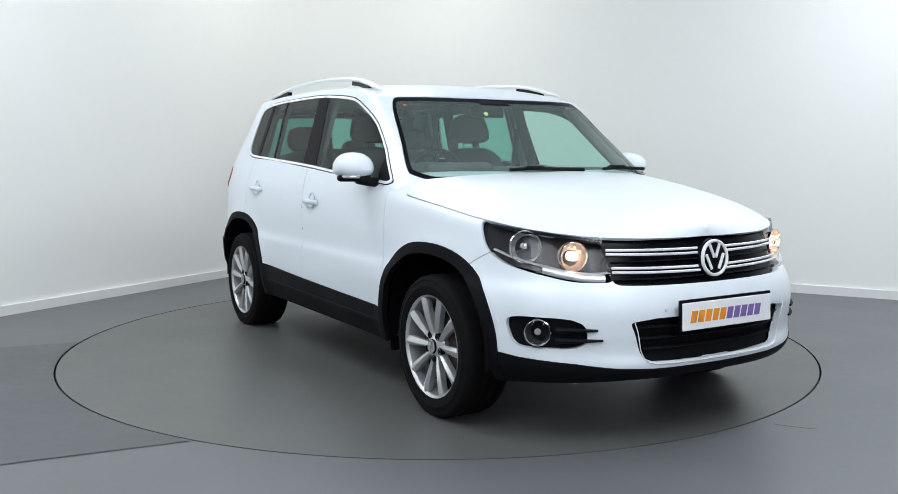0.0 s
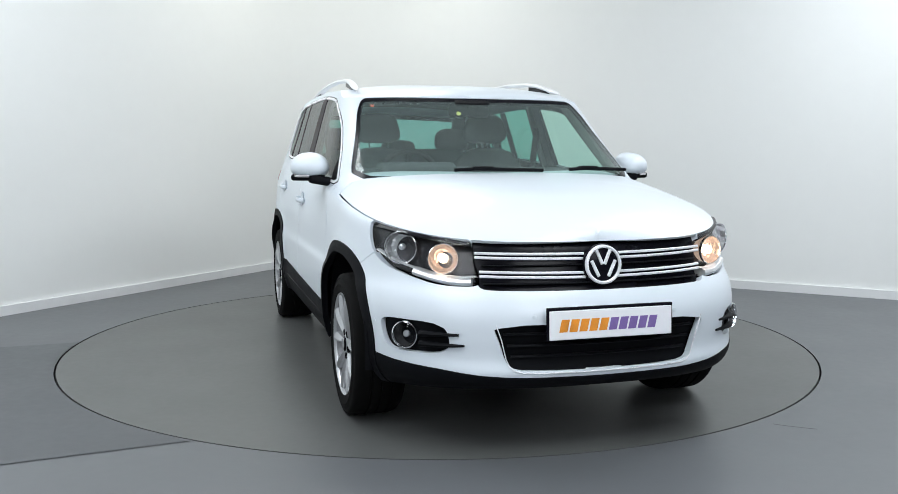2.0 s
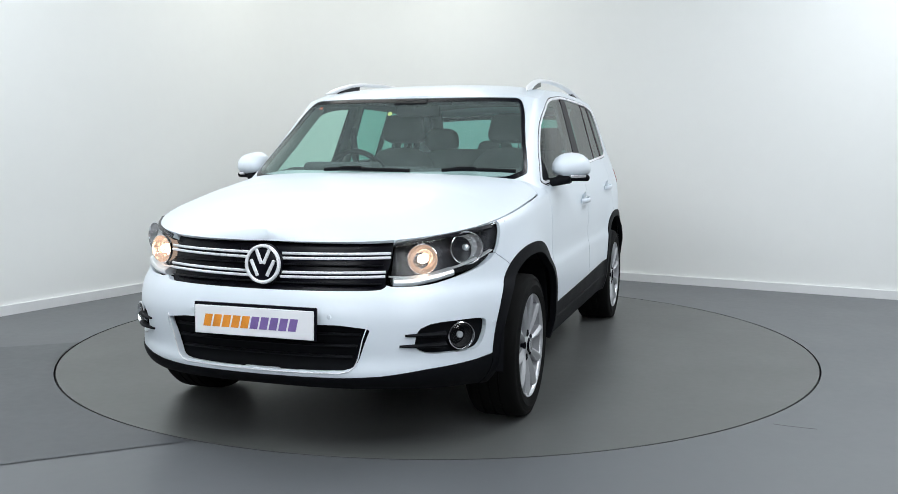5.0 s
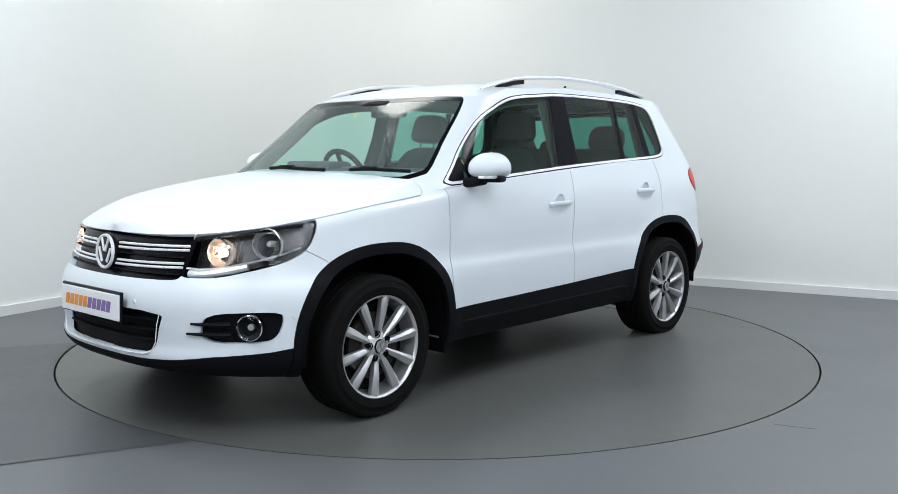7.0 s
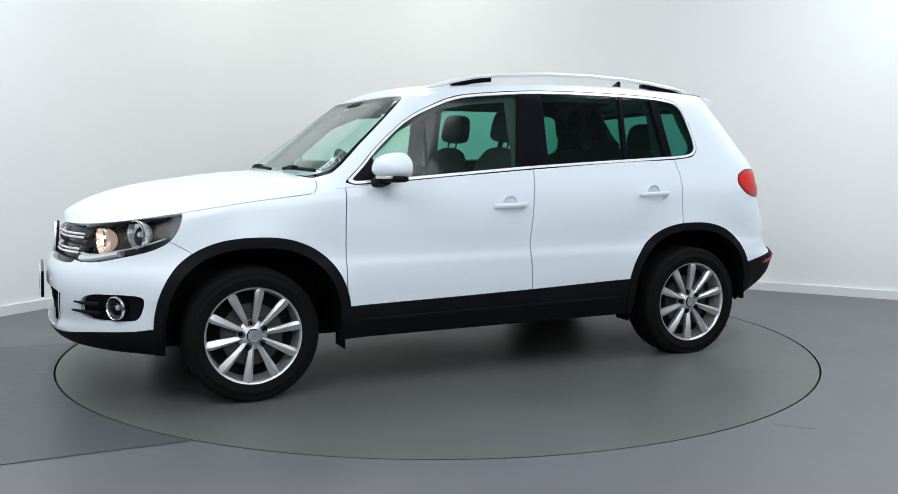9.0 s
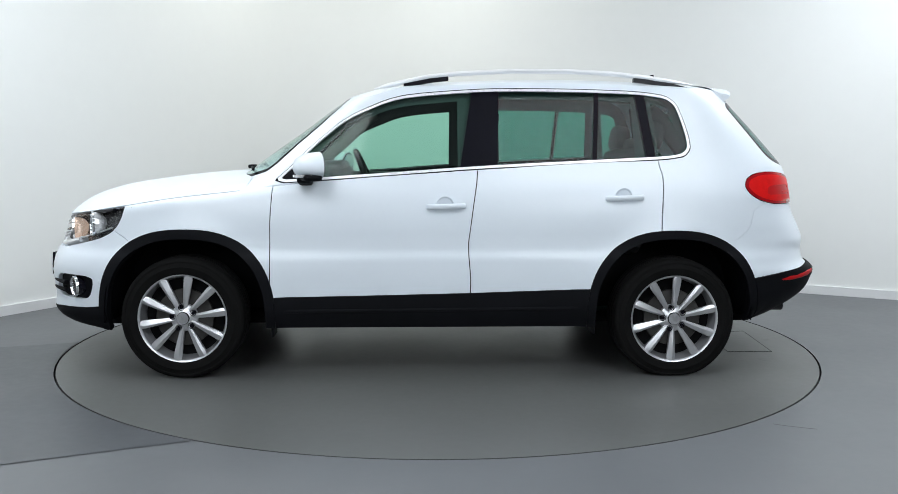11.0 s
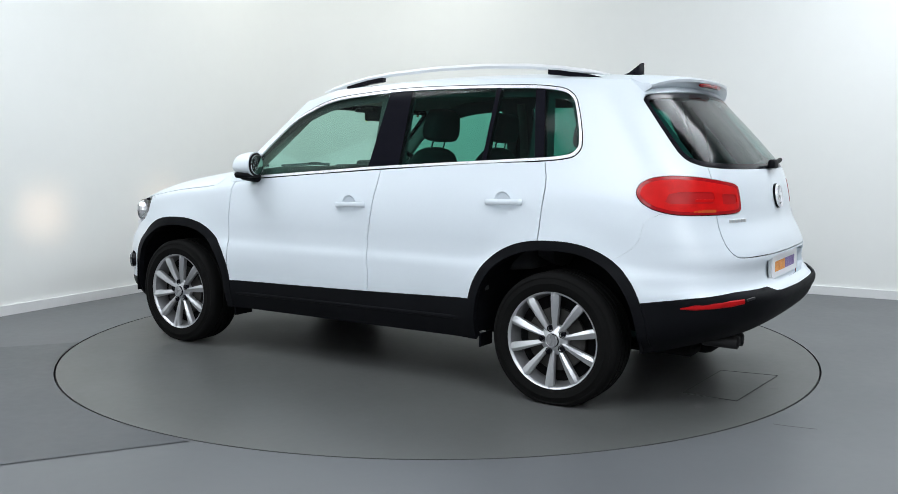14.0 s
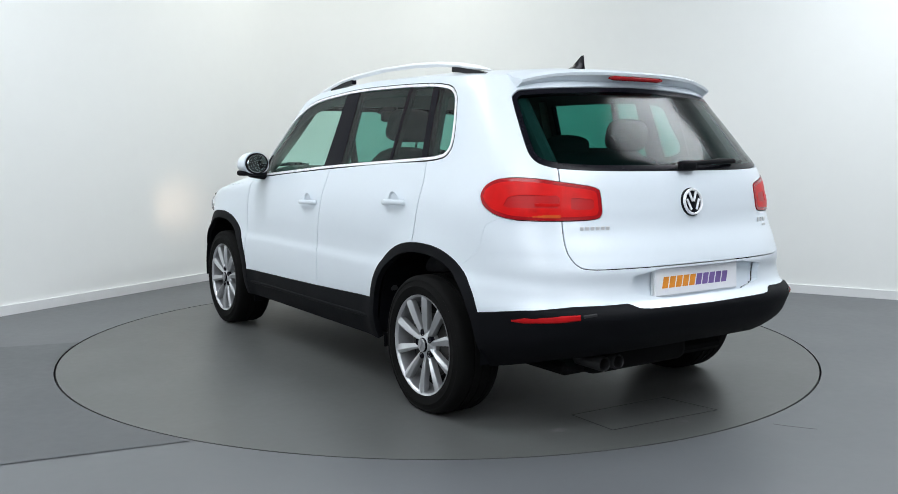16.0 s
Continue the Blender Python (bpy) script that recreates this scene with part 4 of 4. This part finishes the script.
def rear_details(car):
    # spoiler
    bm = bmesh.new()
    rows = []
    for i in range(25):
        u = -1 + 2 * i / 24
        x = .605 * u
        drop = .045 * abs(u) ** 4
        tip = 1.775 - .11 * u * u
        root = 1.54 + .02 * u * u
        zr = float(roof_z(x, root)) + .004 - .012 * abs(u) ** 6
        rows.append([bm.verts.new(c) for c in ((x, root, zr), (x, (root + tip) / 2, zr - .010 - drop * .3), (x, tip - .02, 1.542 - drop), (x, tip, 1.532 - drop), (x, tip - .004, 1.520 - drop),
                                               (x, tip - .045, 1.497 - drop), (x, 1.655 - .08 * u * u, 1.488 - drop), (x, root, zr - .045))])
    for p, q in zip(rows, rows[1:]):
        for c in range(7):
            bm.faces.new((p[c], p[c + 1], q[c + 1], q[c]))
    bm.faces.new(rows[0])
    bm.faces.new(rows[-1])
    sp = part("roof_spoiler", bm, PAINT, car, "white roof spoiler", True, 40)
    pts = [(x, 1.758 - .11 * (x / .605) ** 2, 1.511 - .03 * abs(x / .635) ** 3) for x in np.linspace(-.17, .17, 15)]
    part("brake_light", sweep([(*p, .5 if i in (0, 14) else 1) for i, p in enumerate(pts)], oval(.012, .012, 8)), RED_DEEP, sp, "dark red high brake light", True)
    # aerial
    bm = bmesh.new()
    rows = []
    for y, z, w in ((1.24, .0, .012), (1.27, .010, .016), (1.31, .026, .014), (1.345, .052, .009), (1.375, .076, .006), (1.394, .078, .004)):
        zr = float(roof_z(0, y))
        rows.append([bm.verts.new(c) for c in ((-.026 if y < 1.38 else -.012, y, zr - .003), (-w, y, zr + z * .5), (0, y, zr + z), (w, y, zr + z * .5), (.026 if y < 1.38 else .012, y, zr - .003))])
    for p, q in zip(rows, rows[1:]):
        for c in range(4):
            bm.faces.new((p[c], p[c + 1], q[c + 1], q[c]))
    bm.faces.new(rows[0])
    bm.faces.new(rows[-1][::-1])
    part("aerial", bm, GLOSS, car, "black shark-fin aerial", True)
    # badge, plate, print
    emblem(car, rear_spot(.012, .962, .006), .058, pose(0, 0, 0, 9, 0, 0))
    plate(car, rear_spot(.02, .632, -.022), pose(0, 0, 0, -3, 0, 180), SATIN)
    for i in range(6):
        x = .475 + i * .022
        p = rear_spot(x, .866, .003)
        part("model_bar", block(.016, .003, .015, Matrix.Translation(p) @ pose(0, 0, 0, 0, 0, -math.degrees(.45)), .001, 1), SATIN, car, "small silver bar")
    for i, (w, z) in enumerate(((.03, .862), (.03, .862), (.03, .862), (.05, .838))):
        p = rear_spot(-.50 - (i * .036 if i < 3 else .05), z, .003)
        part("model_bar", block(w, .004, .020 if i < 3 else .010, Matrix.Translation(p) @ pose(0, 0, 0, 0, 0, math.degrees(.4)), .001, 1), SATIN, car, "small silver bar")
    for sgn in (1, -1):
        # reflector in the black bumper
        pts = [rear_spot(sgn * x, z, .010 + .2 * max(0, x - .78)) for x, z in ((.838, .492), (.815, .498), (.77, .506), (.72, .514), (.67, .521))]
        part("reflector_strip", sweep([(*p, k) for p, k in zip([tuple(p) for p in pts], (.3, .9, 1, 1, .8))], oval(.006, .014, 8)), RED_CORE, car, "red reflector", True)
        pts = [rear_spot(sgn * x, z, .008) for x, z in ((.658, .524), (.635, .528), (.61, .531))]
        part("reversing_lamp", sweep([tuple(p) for p in pts], oval(.004, .007, 8)), ALLOY_IN, car, "small clear lamp", True)
        # light bars inside the tail lamp face
        for z, x0, x1, mat in ((.962, .66, .74, RED), (.915, .66, .76, AMBER)):
            pts = [rear_spot(sgn * x, z, .0045) for x in np.linspace(x0, x1, 8)]
            part("lamp_band", sweep([tuple(p) for p in pts], oval(.0015, .007, 6)), mat, car, "tail light band", True)
    # tailgate lip under the glass and wiper
    w0 = part("rear_wiper", sweep([(.03, 2.085, 1.118), (-.06, 2.085, 1.128), (-.2, 2.068, 1.136), (-.36, 2.03, 1.135)], oval(.010, .012, 8)), CLAD, car, "black rear wiper", True)
    part("wiper_mount", block(.10, .035, .045, pose(.02, 2.085, 1.118), .014, 3), CLAD, w0, "", True)
    # exhaust
    for x in (.46, .38):
        m = Matrix.Translation((x, 2.055, .29)) @ pose(0, 0, 0, 0, 0, 90)
        part("exhaust_tip", lathe([(.030, -.16), (.032, .0), (.030, .004), (.027, .0), (.026, -.14), (.0, -.15)], m, 24), ALLOY_IN, car, "steel exhaust pipe", True)
    part("silencer", block(.62, .26, .14, pose(.1, 1.80, .27), .05, 3), DARK, car, "dark exhaust box", True)
    part("mud_flap", block(.14, .01, .07, pose(.78, -.84, .225), .003), CLAD, car)
    part("mud_flap", block(.14, .01, .07, pose(-.78, -.84, .225), .003), CLAD, car)
    part("mud_flap", block(.12, .01, .07, pose(.79, .885, .235), .003), CLAD, car)
    part("mud_flap", block(.12, .01, .07, pose(-.79, .885, .235), .003), CLAD, car)


def wipers(car):
    for x0, y0, x1, y1 in ((-.27, -1.035, .20, -1.045), (.36, -1.015, .72, -.945)):
        a = part("windscreen_wiper", sweep([(x0, y0, 1.086), ((x0 * 3 + x1) / 4, (y0 * 3 + y1) / 4 - .005, 1.092), (x1, y1, 1.083)], oval(.008, .009, 8)), CLAD, car, "black windscreen wiper", True)
        part("wiper_mount", block(.11, .035, .022, pose(x0 * .68 + x1 * .32, y0 * .68 + y1 * .32, 1.094), .008, 2), CLAD, a, "", True)
    bm = bmesh.new()
    prev = None
    for x in np.linspace(-.69, .69, 31):
        y = float(np.interp(abs(x), [0, .45, .76], [-1.045, -1.01, -.915]))
        z = float(bonnet_z(x, y)) - .006
        row = [bm.verts.new(c) for c in ((x, y, z), (x, y + .10, z - .008), (x, y + .10, z - .05))]
        if prev:
            for c in range(2):
                bm.faces.new((prev[c], prev[c + 1], row[c + 1], row[c]))
        prev = row
    part("scuttle_panel", bm, CLAD, car, "black panel under the windscreen", True)


def pillow(sx, sy, sz, m, n=3.6, taper=.0):
    """A rounded cushion shape."""
    bm = bmesh.new()
    r = bmesh.ops.create_uvsphere(bm, u_segments=24, v_segments=14, radius=1)
    for v in bm.verts:
        c = v.co
        k = (abs(c.x) ** n + abs(c.y) ** n + abs(c.z) ** n) ** (-1 / n)
        v.co = m @ Vector((c.x * k * sx / 2 * (1 - taper * c.z), c.y * k * sy / 2, c.z * k * sz / 2))
    return bm


def seat(car, x, y):
    base = part("front_seat", pillow(.52, .52, .18, pose(x, y, .60, 8)), CLOTH, car, "dark cloth front seat with headrest", True)
    part("seat_back", pillow(.50, .16, .62, pose(x, y + .33, .90, -14), 3.0), CLOTH, base, "", True)
    part("headrest", pillow(.27, .11, .185, pose(x, y + .44, 1.325, -10), 4.2, .17), CLOTH, base, "padded headrest", True)
    for dx in (-.06, .06):
        part("headrest_post", sweep([(x + dx, y + .40, 1.18), (x + dx, y + .425, 1.26)], oval(.006, .006, 8)), CHROME, base, "chrome post", True)


def cabin(car):
    for x in (.36, -.36):
        seat(car, x, -.10)
    base = part("rear_seat", block(1.30, .48, .16, pose(0, .85, .64, 6), .05, 3), CLOTH, car, "dark cloth rear bench with three headrests", True)
    part("seat_back", pillow(1.32, .17, .62, pose(0, 1.20, .89, -16), 6), CLOTH, base, "", True)
    for x in (-.42, 0, .42):
        low = .06 if x == 0 else 0
        part("headrest", pillow(.26, .11, .17 - low, pose(x, 1.28, 1.265 - low, -10), 3.4, .08), CLOTH, base, "padded headrest", True)
        for dx in (-.05, .05):
            part("headrest_post", sweep([(x + dx, 1.26, 1.13), (x + dx, 1.27, 1.2)], oval(.005, .005, 8)), CHROME, base, "chrome post", True)
    bm = bmesh.new()
    block(1.50, .40, .30, pose(0, -.70, .925, 6), .06, 3, bm)
    block(.42, .18, .07, pose(-.36, -.62, 1.085), .03, 3, bm)
    block(.26, .14, .06, pose(0, -.60, 1.065), .025, 3, bm)
    dash = part("dashboard", bm, DASH, car, "dark grey dashboard", True)
    part("air_vent", block(.14, .02, .07, pose(.60, -.53, .96), .01), GLOSS, dash)
    m = Matrix.Translation((-.36, -.40, 1.015)) @ pose(0, 0, 0, 24) @ pose(0, 0, 0, 0, 0, 90)
    bm = bmesh.new()
    ring = [(.180 + .016 * math.cos(a), .016 * math.sin(a)) for a in (i / 10 * math.tau for i in range(10))]
    wheel_ob = part("steering_wheel", lathe(ring, m, 40, bm, close=True), CLAD, car, "black steering wheel", True)
    part("steering_hub", block(.04, .16, .12, m @ pose(-.01, 0, 0), .02, 3), CLAD, wheel_ob, "", True)
    for a in (0, 180, 270):
        part("steering_spoke", block(.016, .03, .13, m @ pose(-.004, 0, 0, a + 90) @ pose(0, 0, .115), .004), CLAD, wheel_ob)
    # inner mirror
    mm = part("interior_mirror", block(.25, .035, .068, pose(.01, -.40, 1.405, 0, 0, 8), .016, 3), CLAD, car, "black interior mirror", True)
    part("mirror_stem", sweep([(0, -.42, 1.47), (0, -.41, 1.42)], oval(.012, .012, 8)), CLAD, mm)
    part("mirror_mount", block(.20, .10, .02, pose(0, -.46, 1.455, 25), .009, 2), CLAD, mm)
    part("windscreen_sticker", lathe([(.013, .0), (.013, .002), (.0, .002)], Matrix.Translation((-.10, -.558, 1.385)) @ pose(0, 0, 0, -35, 0, 0) @ pose(0, 0, 0, 0, 0, -90), 16), YELLOW, car, "round yellow sticker")
    part("windscreen_sticker", block(.02, .004, .014, pose(-.565, -.47, 1.425, -35), .001), ORANGE_ST, car, "small red sticker")
    # headliner and door linings
    g = cap(S_LINE, np.array(stack(S_LINE, np.array([0., .965]), True))[1] * np.array([.965, .97, 1, 1]), np.interp(S_LINE, [0, 1, 2, 3], [-.42, 0, 1.2, 1.6]), lambda x, y: roof_z(x, y) - .03, n=8)
    panel("headliner", [Skin(g, "h")], ("h",), LINING, car, "pale grey headliner", both=True, rim=0)
    for sgn in (1, -1):
        for y0, y1 in ((-.80, .19), (.26, .90)):
            bm = bmesh.new()
            block(.05, y1 - y0, .56, pose(sgn * .795, (y0 + y1) / 2, .76, 0, 0, 0), .015, 2, bm)
            block(.07, (y1 - y0) * .6, .05, pose(sgn * .765, (y0 + y1) / 2, .80), .015, 2, bm)
            part("door_lining", bm, DASH, car, "dark inner door lining", True)
        part("pillar_lining", sweep([(sgn * .77, .27, 1.08), (sgn * .72, .29, 1.25), (sgn * .655, .30, 1.49)], oval(.032, .018, 10), up=(1, 0, 0)), LINING, car, "pale pillar lining", True)
        part("pillar_lining", sweep([(sgn * .735, -.80, 1.05), (sgn * .675, -.57, 1.25), (sgn * .62, -.36, 1.44)], oval(.04, .012, 10), up=(1, 0, 0)), LINING, car, "pale windscreen pillar lining", True)
        part("pillar_lining", sweep([(sgn * .735, 1.50, 1.10), (sgn * .69, 1.48, 1.28), (sgn * .64, 1.44, 1.48)], oval(.05, .02, 10), up=(1, 0, 0)), DASH, car, "dark pillar lining", True)
        part("pillar_lining", sweep([(sgn * .60, 1.83, 1.10), (sgn * .585, 1.68, 1.28), (sgn * .56, 1.52, 1.47)], oval(.06, .05, 10), up=(1, 0, 0)), DASH, car, "dark tailgate pillar lining", True)
        part("seat_belt", sweep([(sgn * .70, .255, 1.33), (sgn * .66, .262, 1.0), (sgn * .62, .27, .7)], oval(.022, .002, 6), up=(0, 1, 0)), DARK, car, "dark seat belt", True)


car = tagged(new("car"), "white five-door family SUV with black plastic trim, lit headlights", "car")
body_panels(car)
inner_shell(car)
for wx, wy, turn in ((.885, HUB_F, -9), (-.885, HUB_F, 20), (.892, HUB_R, -3.5), (-.892, HUB_R, 12)):
    wheel(car, wx, wy, turn)
front_details(car)
mirrors(car)
handles(car)
sills(car)
rails(car)
rear_details(car)
wipers(car)
cabin(car)
# ---- the studio ----
CORNER = Vector((-1.233, 4.405, 0))
ALONG_L = Vector((-.4915, -.8709, 0)).normalized()
ALONG_R = Vector((.8709, -.4915, 0)).normalized()
CENTRE = (-.0046, .0658)
HIGH = 3.9


def wall_path():
    """Plan of the back walls with a coved corner, then round behind the camera."""
    r = 1.1
    a, b = CORNER + ALONG_L * r, CORNER + ALONG_R * r
    arcp = []
    for i in range(17):
        t = i / 16
        arcp.append((1 - t) ** 2 * a + 2 * t * (1 - t) * CORNER + t * t * b)
    return [CORNER + ALONG_L * 13] + arcp + [CORNER + ALONG_R * 13]


def room():
    path = wall_path()
    far = [path[-1] + ALONG_L * 13, ]
    loop = path + far

    def ribbon(name, pts, z0, z1, inset, mat, label, thick=.15):
        bm = bmesh.new()
        rows = []
        n = len(pts)
        for i, p in enumerate(pts):
            d = (pts[min(i + 1, n - 1)] - pts[max(i - 1, 0)]).normalized()
            side = Vector((d.y, -d.x, 0))
            rows.append([bm.verts.new(c) for c in (p + side * inset + Vector((0, 0, z0)), p + side * inset + Vector((0, 0, z1)), p - side * thick + Vector((0, 0, z1)), p - side * thick + Vector((0, 0, z0)))])
        for p, q in zip(rows, rows[1:]):
            for c in range(4):
                bm.faces.new((p[c], p[(c + 1) % 4], q[(c + 1) % 4], q[c]))
        bm.faces.new(rows[0])
        bm.faces.new(rows[-1])
        return tagged(part(name, bm, mat, None, "", True), label, kind="structure")
    ribbon("wall_back", path, 0, HIGH, 0, WALL, "smooth white studio wall with rounded corner")
    ribbon("baseboard", path, 0, .073, .022, SKIRT, "white skirting along the studio wall", .01)
    ribbon("wall_front", [path[-1], far[0], path[0]], 0, HIGH, 0, WALL_DARK, "grey studio wall behind the camera")
    xs, ys = [p.x for p in loop], [p.y for p in loop]
    cx, cy = sum((min(xs), max(xs))) / 2, sum((min(ys), max(ys))) / 2
    tagged(part("ceiling", block(max(xs) - min(xs) + 1, max(ys) - min(ys) + 1, .1, pose(cx, cy, HIGH + .05), 0), CEILING), "grey studio ceiling", kind="structure")
    # floor with a round opening
    R0, n = 2.272, 160
    cx, cy = CENTRE
    bm = bmesh.new()
    inner = [bm.verts.new((cx + R0 * math.cos(i / n * math.tau), cy + R0 * math.sin(i / n * math.tau), 0)) for i in range(n)]
    lip = [bm.verts.new((v.co.x, v.co.y, -.03)) for v in inner]
    outer = [bm.verts.new((26 * math.cos(i / n * math.tau), 26 * math.sin(i / n * math.tau), 0)) for i in range(n)]
    pit = [bm.verts.new((cx + 2.1 * math.cos(i / n * math.tau), cy + 2.1 * math.sin(i / n * math.tau), -.03)) for i in range(n)]
    for i in range(n):
        j = (i + 1) % n
        bm.faces.new((inner[i], inner[j], outer[j], outer[i]))
        bm.faces.new((inner[i], lip[i], lip[j], inner[j]))
        bm.faces.new((lip[i], pit[i], pit[j], lip[j]))
    floor = tagged(part("floor", bm, FLOOR), "grey vinyl studio floor", kind="structure")
    floor.data.materials.append(DARK)
    for p in floor.data.polygons:
        p.material_index = 1 if p.center.z < -.001 else 0
    # darker strip of floor covering that runs to the table
    a, b = Vector((-1.035 - cx, -1.976 - cy, 0)), Vector((-2.278 - cx, -.027 - cy, 0))
    da, db = Vector((-.651, -.282, 0)).normalized(), Vector((-.420, -.147, 0)).normalized()
    bm = bmesh.new()
    t0, t1 = math.atan2(a.y, a.x), math.atan2(b.y, b.x)
    t0, t1 = t0 + math.tau, t1 + math.tau
    arcv, out = [], []
    for i in range(25):
        t = t0 + (t1 - t0) * i / 24
        p = Vector((cx + 2.2765 * math.cos(t), cy + 2.2765 * math.sin(t), .003))
        d = da.lerp(db, i / 24).normalized()
        arcv.append(bm.verts.new(p))
        out.append(bm.verts.new(p + d * 7))
    for i in range(24):
        bm.faces.new((arcv[i], arcv[i + 1], out[i + 1], out[i]))
    tagged(part("floor_strip", bm, FLOOR_DARK), "darker grey vinyl strip beside the turntable", kind="structure")
    # hairline joint in the floor
    tagged(part("floor_joint", sweep([(1.477, -1.748, 0), (1.530, -1.778, 0), (1.585, -1.803, 0), (1.64, -1.825, 0)], [(-.0015, .0), (.0015, .0), (.001, .001), (-.001, .001)]), SEAM), "dark hairline joint in the floor", kind="structure")
    # turntable
    table = tagged(new("turntable"), "round grey vehicle turntable set flush in the floor", "turntable")
    bm = bmesh.new()
    top = [bm.verts.new((2.261 * math.cos(i / n * math.tau), 2.261 * math.sin(i / n * math.tau), 0)) for i in range(n)]
    base = [bm.verts.new((v.co.x, v.co.y, -.04)) for v in top]
    bm.faces.new(top)
    for i in range(n):
        j = (i + 1) % n
        bm.faces.new((top[i], base[i], base[j], top[j]))
    part("disc", bm, TABLE, table, "grey vinyl disc")
    c = [Vector(p) for p in HATCH]
    for p, q in zip(c, c[1:] + c[:1]):
        part("hatch_joint", sweep([tuple(p), tuple(q)], [(-.002, .0005), (.002, .0005), (.0015, .0026), (-.0015, .0026)]), SEAM, table)
    bm = bmesh.new()
    mid = sum(c, Vector()) / 4
    bm.faces.new([bm.verts.new(mid + (p - mid) * .97 + Vector((0, 0, .0022))) for p in c])
    part("hatch", bm, TABLE, table, "square floor hatch")
    for p, w in zip(MARKS, (.035, .03)):
        q = Vector(p)
        bm = bmesh.new()
        bm.faces.new([bm.verts.new((q.x + w * r * math.cos(a) * 1.4, q.y + w * r * math.sin(a), .0015)) for a, r in ((k / 14 * math.tau, .6 + .4 * random.random()) for k in range(14))])
        part("floor_scuff", bm, SCUFF, table, "pale scuff")
    return table


HATCH = [(-.157, 1.760, 0), (-.204, 2.050, 0), (.419, 1.999, 0), (.413, 1.733, 0)]
MARKS = [(.617, 1.870, 0), (.078, 2.089, 0)]
table = room()


def light_panel(x, y, sx, sy, power):
    p = tagged(new("ceiling_light"), "square white light panel on the ceiling", "ceiling light", "studio ceiling lights")
    p.location = (x, y, HIGH - .06)
    part("frame", block(sx + .08, sy + .08, .05, pose(0, 0, .03), .01), SATIN, p, "white frame")
    part("diffuser", block(sx, sy, .01, pose(0, 0, 0), .002, 1), GLOW, p, "glowing diffuser")
    area("panel_lamp", x, y, HIGH - .08, sx, sy, power, WARM_TINT if y > 1 else LIGHT_TINT)


LIGHT_TINT = (.89, .945, 1)
WARM_TINT = (.97, .97, .91)
for px, py, sx, sy, power in LIGHTS:
    light_panel(px, py, sx, sy, power * 1.055)


def softbox(x, z, y, power):
    """A studio softbox on a stand behind the camera, turned to the turntable."""
    p = tagged(new("softbox"), "large white studio softbox on a black stand", "softbox", "studio softboxes")
    m = look((x, y, z), (0, 0, .9))
    part("housing", block(2.4, 1.7, .12, m @ pose(0, 0, .08), .02), CLAD, p, "black housing")
    part("diffuser", block(2.3, 1.6, .01, m @ pose(0, 0, .01), .002, 1), GLOW, p, "glowing diffuser")
    part("stand_pole", sweep([(x * 1.03, y - .2, 0.03), (x * 1.03, y - .2, z)], oval(.02, .02, 10), up=(1, 0, 0)), CLAD, p)
    part("stand_base", block(.8, .8, .03, pose(x * 1.03, y - .2, .015), .01), CLAD, p)
    lamp = area("softbox_lamp", x, y, z, 2.3, 1.6, power, LIGHT_TINT, (0, 0, .9))


for bx, bz, by, power in BOXES:
    softbox(bx, bz, by, power)


def motions():
    walk(car, [(t, pose(0, 0, 0, 0, 0, a) @ pose(*OFFSET)) for t, a in THETA])
    walk(table, [(t, pose(*CENTRE, 0, 0, 0, a)) for t, a in THETA])


motions()
